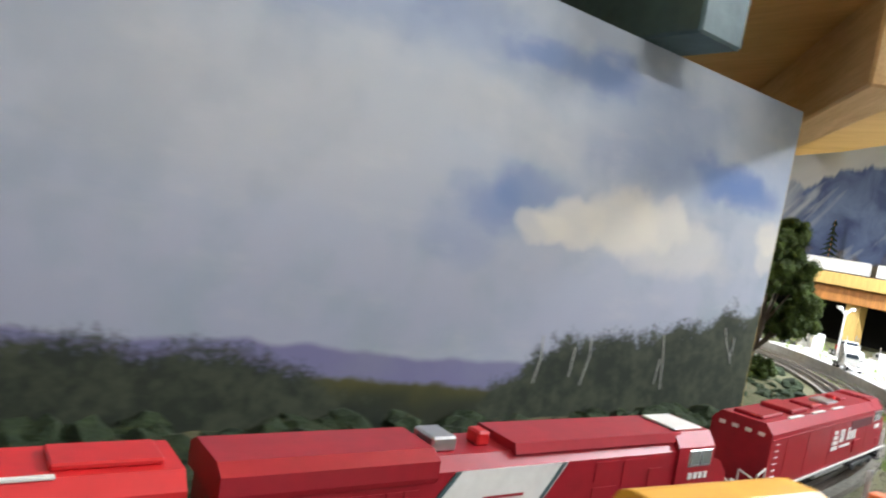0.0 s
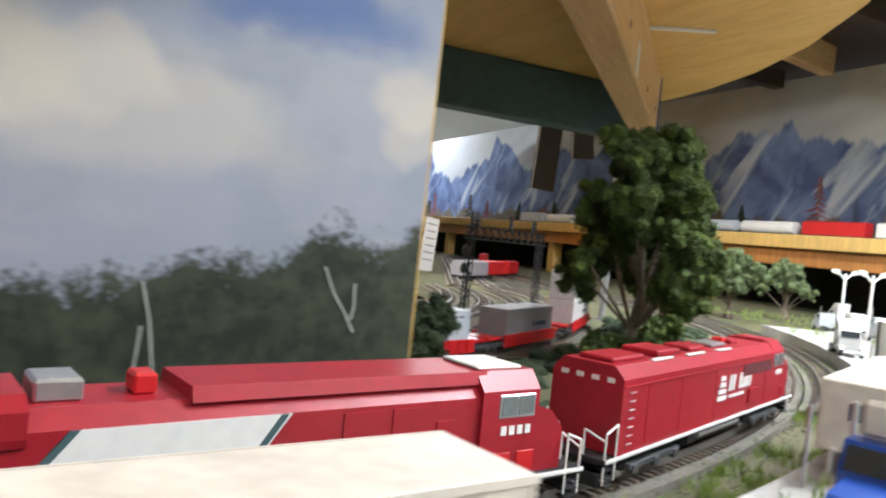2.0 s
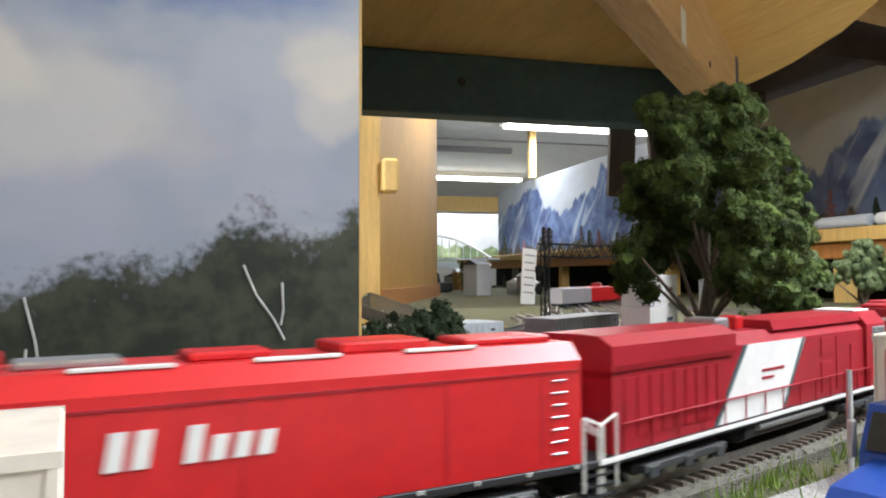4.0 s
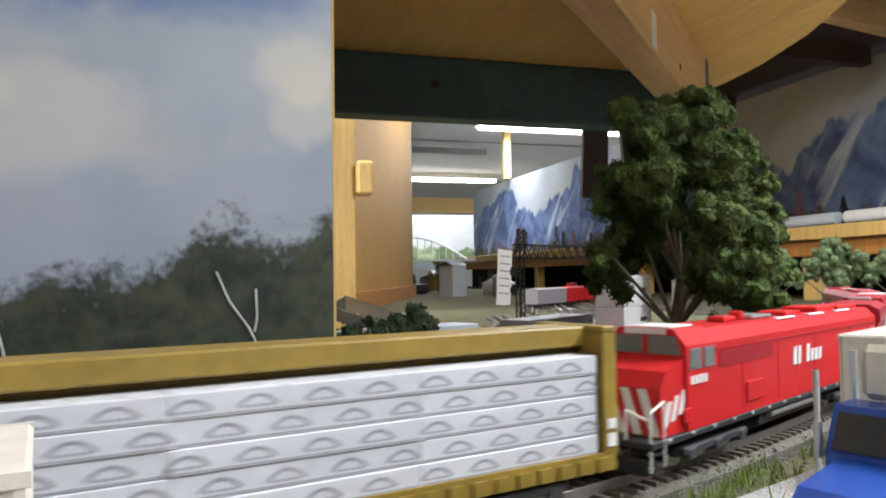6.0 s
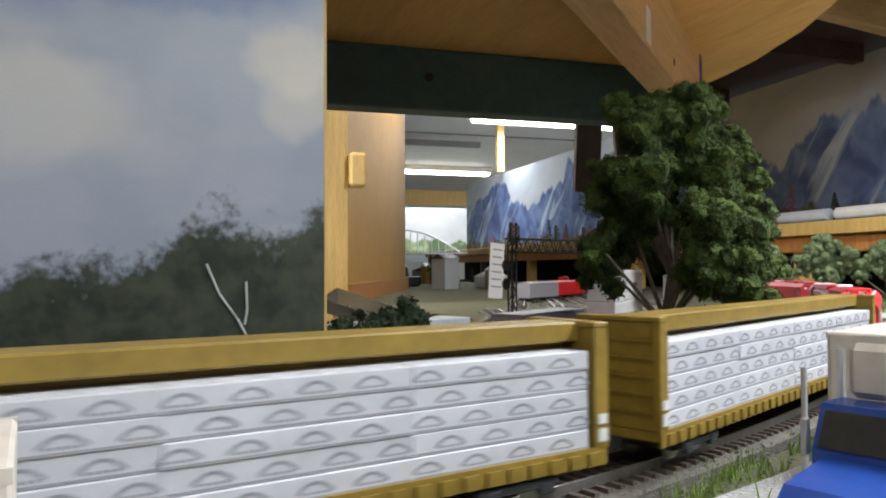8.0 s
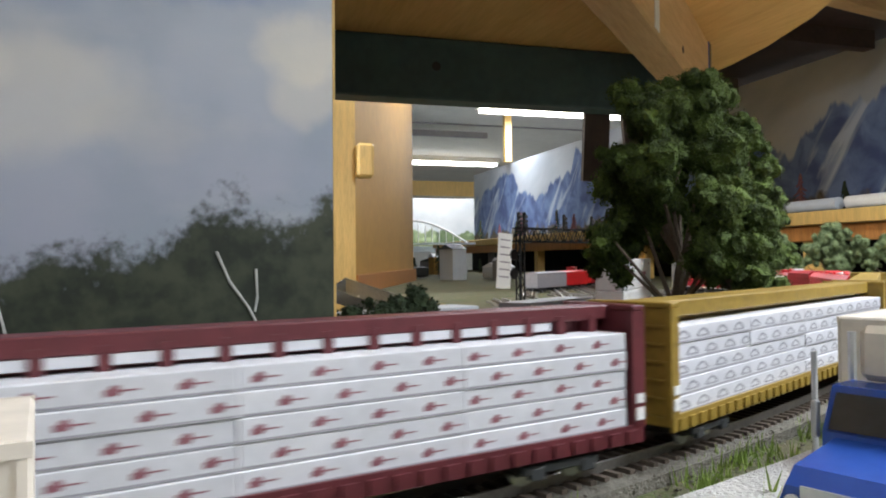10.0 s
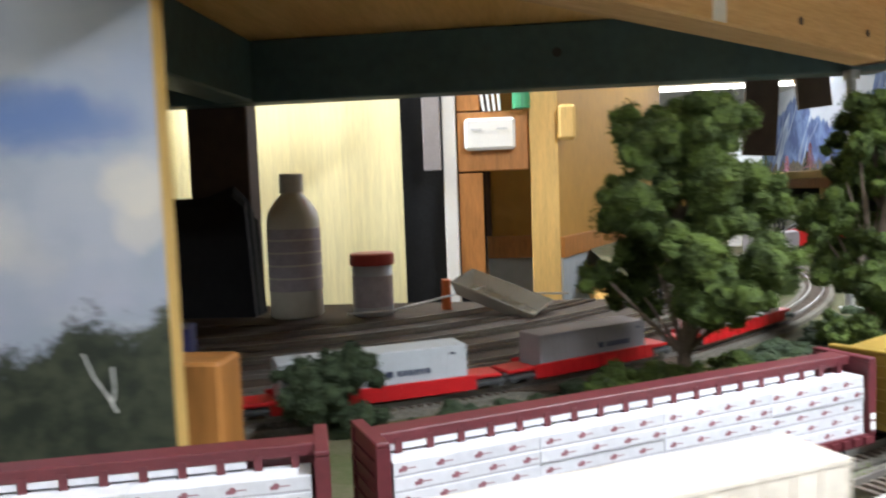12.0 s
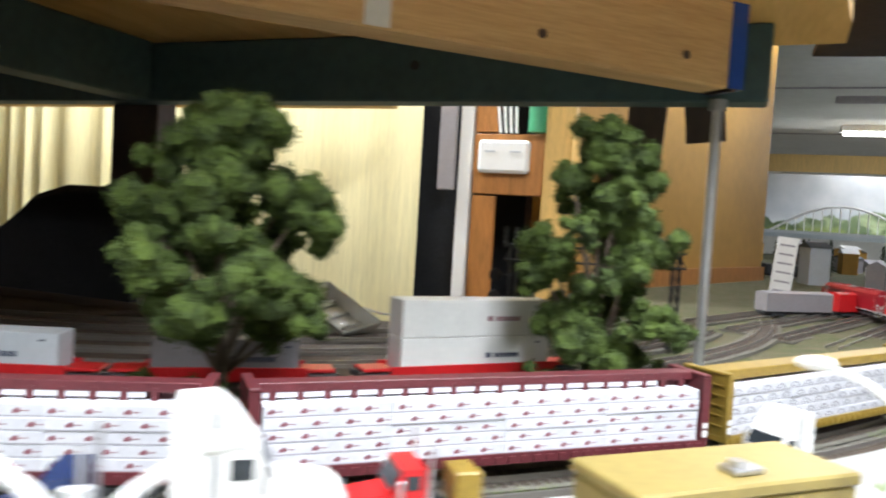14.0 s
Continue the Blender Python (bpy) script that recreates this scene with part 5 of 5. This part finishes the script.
def tractor(m, paint, label, sleeper=True, top=None, longnose=True, box_paint=None):
    """A highway tractor, front towards +x."""
    o = thing("truck", label, "truck", m, "trucks on the lot")
    part("chassis", box(B(), -0.036, 0.036, -0.0045, 0.0045, 0.0055, 0.0085), "dark", o)
    if longnose:
        part("hood", prism(B(), [(0.012, 0.007), (0.012, 0.0225), (0.032, 0.0195), (0.036, 0.016), (0.036, 0.007)], -0.0105, 0.0105, "y"), paint, o)
        part("grille", box(B(), 0.036, 0.0366, -0.007, 0.007, 0.0085, 0.0165), "silver", o)
    cab = part("cab", prism(B(), [(-0.004, 0.007), (-0.004, 0.034), (0.007, 0.034), (0.0125, 0.0235), (0.0125, 0.007)], -0.0135, 0.0135, "y"), paint, o)
    part("windscreen", prism(B(), [(0.0083, 0.0325), (0.0088, 0.0325), (0.0131, 0.0243), (0.0126, 0.0243)], -0.0118, 0.0118, "y"), "dark_glass", cab)
    for sy in (-1, 1):
        part("side_window", box(B(), -0.001, 0.0062, sy * 0.0136 - 0.0003, sy * 0.0136 + 0.0003, 0.0245, 0.031), "dark_glass", cab)
        part("mirror", box(B(), 0.0085, 0.0105, sy * 0.0165 - 0.0008, sy * 0.0165 + 0.0008, 0.021, 0.030, 0.0003), "silver", cab)
        part("fender", prism(B(), [(0.0165, 0.0095), (0.019, 0.0135), (0.0275, 0.0135), (0.031, 0.0095)], sy * 0.0125 - 0.0025, sy * 0.0125 + 0.0025, "y"), paint, o)
        part("fuel_tank", rod(B(), (-0.012, sy * 0.0115, 0.008), (0.006, sy * 0.0115, 0.008), 0.0032, 12), "silver", o)
        part("exhaust_stack", rod(B(), (-0.0055, sy * 0.0142, 0.012), (-0.0055, sy * 0.0142, 0.046), 0.0011, 8), "silver", o, "chrome exhaust stack")
        part("headlight", rod(B(), (0.0352, sy * 0.0088, 0.0125), (0.0369, sy * 0.0088, 0.0125), 0.0018, 10), "white", o)
        wheel(o, 0.0238, sy * 0.0125)
        for xx in (-0.0175, -0.0305):
            wheel(o, xx, sy * 0.0125, 0.0058, 0.006)
    if sleeper:
        part("sleeper", prism(B(), [(-0.0185, 0.0085), (-0.0185, 0.0465), (-0.006, 0.0475), (-0.0002, 0.043), (0.006, 0.0345), (-0.0042, 0.0342), (-0.0042, 0.0085)], -0.0135, 0.0135, "y"), top or paint, o)
    elif top:
        part("air_shield", box(B(), -0.006, -0.002, -0.0115, 0.0115, 0.0342, 0.048, 0.0018), top, o)
    part("bumper", box(B(), 0.036, 0.0378, -0.0125, 0.0125, 0.0045, 0.0085, 0.0006), "silver", o)
    if box_paint:
        part("load_box", box(B(), -0.034, -0.020, -0.010, 0.010, 0.0125, 0.030, 0.001), box_paint, o)
    return o


def trailer(m, L, label):
    o = thing("trailer", label, "trailer", m, "trailers on the lot")
    bd = part("body", box(B(), -L / 2, L / 2, -0.0148, 0.0148, 0.012, 0.0415, 0.0006), "cream", o)
    n = int(L / 0.012)
    for sy in (-1, 1):
        bm = B()
        for k in range(n + 1):
            xx = -L / 2 + 0.001 + (L - 0.002) * k / n
            box(bm, xx - 0.0005, xx + 0.0005, sy * 0.0150 - 0.0003, sy * 0.0150 + 0.0003, 0.013, 0.0405)
        box(bm, -L / 2, L / 2, sy * 0.0151 - 0.0003, sy * 0.0151 + 0.0003, 0.0398, 0.0415)
        box(bm, -L / 2, L / 2, sy * 0.0151 - 0.0003, sy * 0.0151 + 0.0003, 0.012, 0.0138)
        part("side_framing", bm, "cream", bd)
        bm = B()
        box(bm, -L * 0.33, -L * 0.33 + 0.03, sy * 0.0154 - 0.0002, sy * 0.0154 + 0.0002, 0.0325, 0.0333)
        box(bm, -L * 0.33, -L * 0.33 + 0.03, sy * 0.0154 - 0.0002, sy * 0.0154 + 0.0002, 0.0373, 0.0381)
        for k in range(6):
            box(bm, -L * 0.33 + 0.001 + k * 0.005, -L * 0.33 + 0.0042 + k * 0.005, sy * 0.0154 - 0.0002, sy * 0.0154 + 0.0002, 0.0342, 0.0364)
        part("lettering", bm, "dark", bd, "dark lettering drawn as plain bars")
    part("end_label", box(B(), -L / 2 - 0.0004, -L / 2, -0.008, 0.004, 0.026, 0.033), "ink", bd)
    part("chassis", box(B(), -L / 2 + 0.006, L / 2 - 0.01, -0.006, 0.006, 0.0085, 0.012), "dark", o)
    for sy in (-1, 1):
        for xx in (L / 2 - 0.026, L / 2 - 0.012):
            wheel(o, xx, sy * 0.0118, 0.0057, 0.006)
        part("landing_leg", box(B(), -L / 2 + 0.035, -L / 2 + 0.037, sy * 0.009 - 0.001, sy * 0.009 + 0.001, 0.0, 0.0085), "dark", o)
    return o


trailer(on_lot(11.4, 1.350, 0, LOT), 0.124, "cream box trailer parked beside the track")
trailer(on_lot(26.6, 1.352), 0.150, "cream box trailer with rust streaks beside the track")
tractor(on_lot(20.9, 1.378, 180) @ Matrix.Scale(0.92, 4), "truck_blue", "glossy blue tractor with a cream wind shield", False, "cream")
tractor(on_lot(34.2, 1.362, 180), "truck_navy", "navy blue tractor with chrome stacks", False)
tractor(on_lot(36.5, 1.350) @ Matrix.Scale(1.18, 4), "white", "white sleeper tractor with a tall roof", True, "white")
tractor(on_lot(39.5, 1.352, 180) @ Matrix.Scale(0.85, 4), "bright_red", "red truck with a yellow box behind the cab", False, None, True, "mustard")
tractor(on_lot(48.4, 1.345, 180) @ Matrix.Scale(0.82, 4), "white", "white cabover truck on the lot", True, "white", False)
tractor(on_lot(58.0, 1.46, 180), "cont_grey", "grey tank truck parked on the lot", False)
bus = thing("bus", "yellow model school bus parked beside the track", "bus", pose(0.258, 0.150, LOT, 0, 0, 1), "trucks on the lot")
part("body", prism(B(), [(-0.0125, 0.006), (-0.0125, 0.031), (-0.0105, 0.0345), (-0.006, 0.036), (0.006, 0.036), (0.0105, 0.0345), (0.0125, 0.031), (0.0125, 0.006)], -0.052, 0.038, "x"), "bus_yellow", bus)
part("hood", prism(B(), [(0.038, 0.006), (0.038, 0.019), (0.053, 0.0165), (0.054, 0.006)], -0.011, 0.011, "y"), "bus_yellow", bus)
part("windscreen", box(B(), 0.038, 0.0385, -0.0105, 0.0105, 0.021, 0.030), "glass", bus)
for sy in (-1, 1):
    for k in range(8):
        part("side_window", box(B(), -0.049 + k * 0.0107, -0.041 + k * 0.0107, sy * 0.0126 - 0.0003, sy * 0.0126 + 0.0003, 0.0215, 0.0295), "glass", bus)
    part("rub_rail", box(B(), -0.052, 0.038, sy * 0.0128 - 0.0004, sy * 0.0128 + 0.0004, 0.0155, 0.0165), "black", bus)
    for xx in (-0.033, 0.043):
        wheel(bus, xx, sy * 0.0105, 0.0056, 0.004)
tractor(pose(0.367, 0.146, LOT, 0, 0, 4) @ Matrix.Scale(0.8, 4), "orange", "orange short truck parked behind the bus", False)
crate = thing("crate", "mustard box container with metal latches", "crate", on_lot(43.8, 1.412, 0, LOT))
part("body", box(B(), -0.052, 0.052, -0.02, 0.02, 0, 0.0355, 0.001), "crate_tan", crate)
part("lid", box(B(), -0.053, 0.053, -0.021, 0.021, 0.0358, 0.041, 0.001), "crate_tan", crate)
bm = box(B(), -0.004, 0.010, -0.014, -0.004, 0.0412, 0.0435, 0.0006)
rod(bm, (0.0, -0.009, 0.041), (0.0, -0.009, 0.046), 0.003, 10)
part("latch", bm, "silver", crate, "bare metal latch")
bm = B()
bars(bm, -0.03, 0.03, -0.0203, (0.020,), 0.003)
part("lettering_bar", bm, "ground", crate, "faded lettering drawn as a bar")
solid("green_cart", box(B(), -0.02, 0.02, -0.01, 0.01, 0, 0.012, 0.002), "green", "small green vehicle body on the lot", "vehicle", on_lot(42.4, 1.38))
for deg, r, w, tall in ((20.1, 1.463, 0.6, 0.092), (30.7, 1.448, 0.3, 0.086), (44.6, 1.469, 0.95, 0.086), (35.5, 1.513, 0.85, 0.082)):
    lamp = thing("street_lamp", "white model street lamp with three curved arms", "street lamp", on_lot(deg, r), "lamps on the lot")
    part("pole", rod(B(), (0, 0, 0), (0, 0, tall), 0.0016, 10), "plastic_white", lamp)
    for k in range(3):
        a = k * 2.094 + 0.5
        c, s = math.cos(a) * w, math.sin(a) * w
        bm = rod(B(), (0, 0, tall - 0.010), (c * 0.012, s * 0.012, tall - 0.002), 0.0012, 8)
        rod(bm, (c * 0.012, s * 0.012, tall - 0.002), (c * 0.026, s * 0.026, tall + 0.003), 0.0012, 8)
        arm = part("arm", bm, "plastic_white", lamp)
        bm = B()
        bmesh.ops.create_icosphere(bm, subdivisions=2, radius=0.0046 * w, matrix=pose(c * 0.029, s * 0.029, tall + 0.0035, 0, 0, math.degrees(a)) @ Matrix.Diagonal((1.5, 0.8, 0.6, 1)))
        part("lamp_head", bm, "plastic_white", arm, smooth=True)
bp = solid("bumper_post", rod(B(), (0, 0, 0), (0, 0, 0.033), 0.0009, 8), "silver", "thin grey post beside the track", "post", on_lot(22.4, 1.342))

# ---- across the aisle ----
rnd = random.Random(5)


def conifer(x, y, z, h, seed, mt="leaf_dark", trunk="bark"):
    r = random.Random(seed)
    o = thing("conifer", "small dark model conifer on the shelf", "tree", pose(x, y, z), "conifers")
    part("trunk", rod(B(), (0, 0, 0), (0, 0, h * 0.95), 0.003, 6, 0.001), trunk, o)
    bm = B()
    for k in range(9):
        f = k / 9
        zz = h * (0.2 + 0.78 * f)
        for j in range(7):
            a = r.uniform(0, 6.28)
            l = h * 0.2 * (1 - f) * r.uniform(0.6, 1.1) + 0.004
            rod(bm, (0, 0, zz + 0.006), (l * math.cos(a), l * math.sin(a), zz - 0.008), 0.004, 4, 0.001)
    part("crown", bm, mt, o)


for k in range(16):
    conifer(2.34 + rnd.uniform(-0.04, 0.06), 1.0 + k * 0.26 + rnd.uniform(-0.08, 0.08), 1.28, rnd.uniform(0.10, 0.2), k, "leaf_dark" if k % 2 else "wrap_red", "orange_wood")


def far_car(x, y, z, turn, paint, L, tank=False, label="model freight car on the shelf"):
    o = thing("freight_car", label, "freight car", pose(x, y, z, 0, 0, turn), "far cars")
    if tank:
        part("tank", rod(B(), (-L / 2, 0, 0.028), (L / 2, 0, 0.028), 0.017, 16), paint, o)
    else:
        part("body", box(B(), -L / 2, L / 2, -0.0165, 0.0165, 0.012, 0.046, 0.001), paint, o)
        part("roof", prism(B(), [(-0.017, 0.046), (0, 0.0495), (0.017, 0.046)], -L / 2, L / 2, "x"), paint, o)
    part("frame", box(B(), -L / 2, L / 2, -0.012, 0.012, 0.008, 0.012), "black", o)
    for sx in (-1, 1):
        bogie(o, sx * (L / 2 - 0.03))


for k, (pt, tk) in enumerate((("white", False), ("white", False), ("bright_red", False), ("white", True), ("cont_grey", True), ("cont_brown", True), ("white", False), ("snow", False), ("white", True), ("cont_grey", False))):
    far_car(2.2, 0.95 + k * 0.21, 1.28, 90, pt, 0.18, tk, "model freight car standing on the upper shelf")
for x, y, tr, pt in ((1.46, 1.83, 40, "bright_red"), (1.6, 1.98, 48, "bright_red"), (1.33, 1.70, 38, "cont_brown"), (1.9, 2.7, 60, "bright_red"), (1.75, 3.6, 80, "cont_grey"), (1.5, 4.2, 20, "mustard"), (1.4, 3.2, 30, "dark")):
    far_car(x, y, DECK, tr, pt, 0.15, False, "model freight car on the far yard")
for k in range(14):
    x, y = rnd.uniform(1.35, 2.05), rnd.uniform(2.6, 6.2)
    w, d, h = rnd.uniform(0.05, 0.14), rnd.uniform(0.05, 0.12), rnd.uniform(0.03, 0.12)
    hs = thing("model_building", "small pale model building in the far yard", "building", pose(x, y, DECK, 0, 0, rnd.uniform(0, 90)), "far buildings")
    part("wall", box(B(), -w / 2, w / 2, -d / 2, d / 2, 0, h), rnd.choice(("cont_grey", "cont_brown", "tan_wall", "cont_brown")), hs)
    part("roof", prism(B(), [(-d / 2 - 0.004, h), (0, h + 0.02), (d / 2 + 0.004, h)], -w / 2 - 0.004, w / 2 + 0.004, "x"), rnd.choice(("dark", "white", "cont_brown")), hs)
for k in range(12):
    conifer(rnd.uniform(1.35, 2.05), rnd.uniform(3.0, 6.2), DECK, rnd.uniform(0.07, 0.16), 40 + k)
br = thing("arch_bridge", "white steel arch bridge in the far yard", "bridge", pose(1.75, 4.6, 1.27, 0, 0, -18))
bm = B()
for k in range(16):
    u, v = k / 16, (k + 1) / 16
    rod(bm, (-0.35 + 0.7 * u, 0, 0.14 * math.sin(u * math.pi)), (-0.35 + 0.7 * v, 0, 0.14 * math.sin(v * math.pi)), 0.006, 6)
    rod(bm, (-0.35 + 0.7 * u, 0, 0), (-0.35 + 0.7 * u, 0, 0.14 * math.sin(u * math.pi)), 0.003, 5)
part("arch", bm, "white", br)
part("deck", box(B(), -0.6, 0.6, -0.03, 0.03, -0.012, 0.0), "cont_grey", br)
for sx in (-0.5, 0.5):
    part("pier", box(B(), sx - 0.02, sx + 0.02, -0.025, 0.025, DECK - 1.27, -0.012), "cont_brown", br)
sg = thing("paper_sign", "tall white paper sign leaning in the yard", "sign", pose(1.316, 1.945, DECK, -4, 6, 10))
part("sheet", box(B(), -0.022, 0.022, -0.001, 0.001, 0, 0.15), "white", sg)
bm = B()
for k in range(6):
    box(bm, -0.015, 0.016, -0.0016, -0.0012, 0.03 + k * 0.02, 0.034 + k * 0.02)
part("writing", bm, "cont_brown", sg, "faint handwriting drawn as bars")
for x, y, tr, pt, sl in ((1.60, 0.86, 62, "white", True), (1.72, 1.0, 60, "cont_grey", False), (1.66, 0.74, 58, "white", False), (1.84, 0.90, 62, "bright_red", False), (1.95, 1.15, 70, "white", True)):
    tractor(pose(x, y, DECK, 0, 0, tr), pt, "parked model truck at the far lot", sl)
for deg, r in ((58, 1.44), (66, 1.5)):
    a = radians(deg)
    o = thing("street_lamp", "white twin-arm model street lamp", "street lamp", pose(CX + r * math.sin(a), CY - r * math.cos(a), DECK), "lamps on the lot")
    part("pole", rod(B(), (0, 0, 0), (0, 0, 0.11), 0.002, 8), "plastic_white", o)
    for s in (-1, 1):
        part("arm", rod(B(), (0, 0, 0.10), (s * 0.02, 0, 0.112), 0.0016, 8), "plastic_white", o)
        part("lamp_head", rod(B(), (s * 0.018, 0, 0.111), (s * 0.032, 0, 0.113), 0.004, 8, 0.003), "plastic_white", o)


def fixture(x, y, z, turn):
    o = thing("ceiling_fixture", "lit fluorescent ceiling fixture", "ceiling light", pose(x, y, z, 0, 0, turn), "ceiling lights")
    part("housing", box(B(), -0.62, 0.62, -0.07, 0.07, 0.0, 0.049, 0.003), "plastic_white", o)
    for yy in (-0.035, 0.035):
        part("tube", rod(B(), (-0.6, yy, -0.012), (0.6, yy, -0.012), 0.013, 10), "tube", o, "lit fluorescent tube")


# the fixture at (0.0, 1.66) is unseen, added to go with the curtain lamp
for x, y, turn in ((0.4, -1.0, 0), (1.5, 0.1, 90), (1.95, 2.4, 0), (2.75, 4.4, 0), (2.6, 6.9, 0), (0.0, 1.66, 0)):
    fixture(x, y, 2.10, turn)


def motions():
    for o, mid in train:
        rows = []
        for k in range(29):
            t = k * 0.5
            s = mid - SPEED * (11 - t)
            x, y, a = on_track(s)
            fore, aft = grade(s + 0.09), grade(s - 0.09)
            rows.append((t, pose(x, y, RAIL + (fore + aft) / 2, 0, -math.degrees(math.atan2(fore - aft, 0.18)), math.degrees(a))))
        walk(o, rows)


motions()
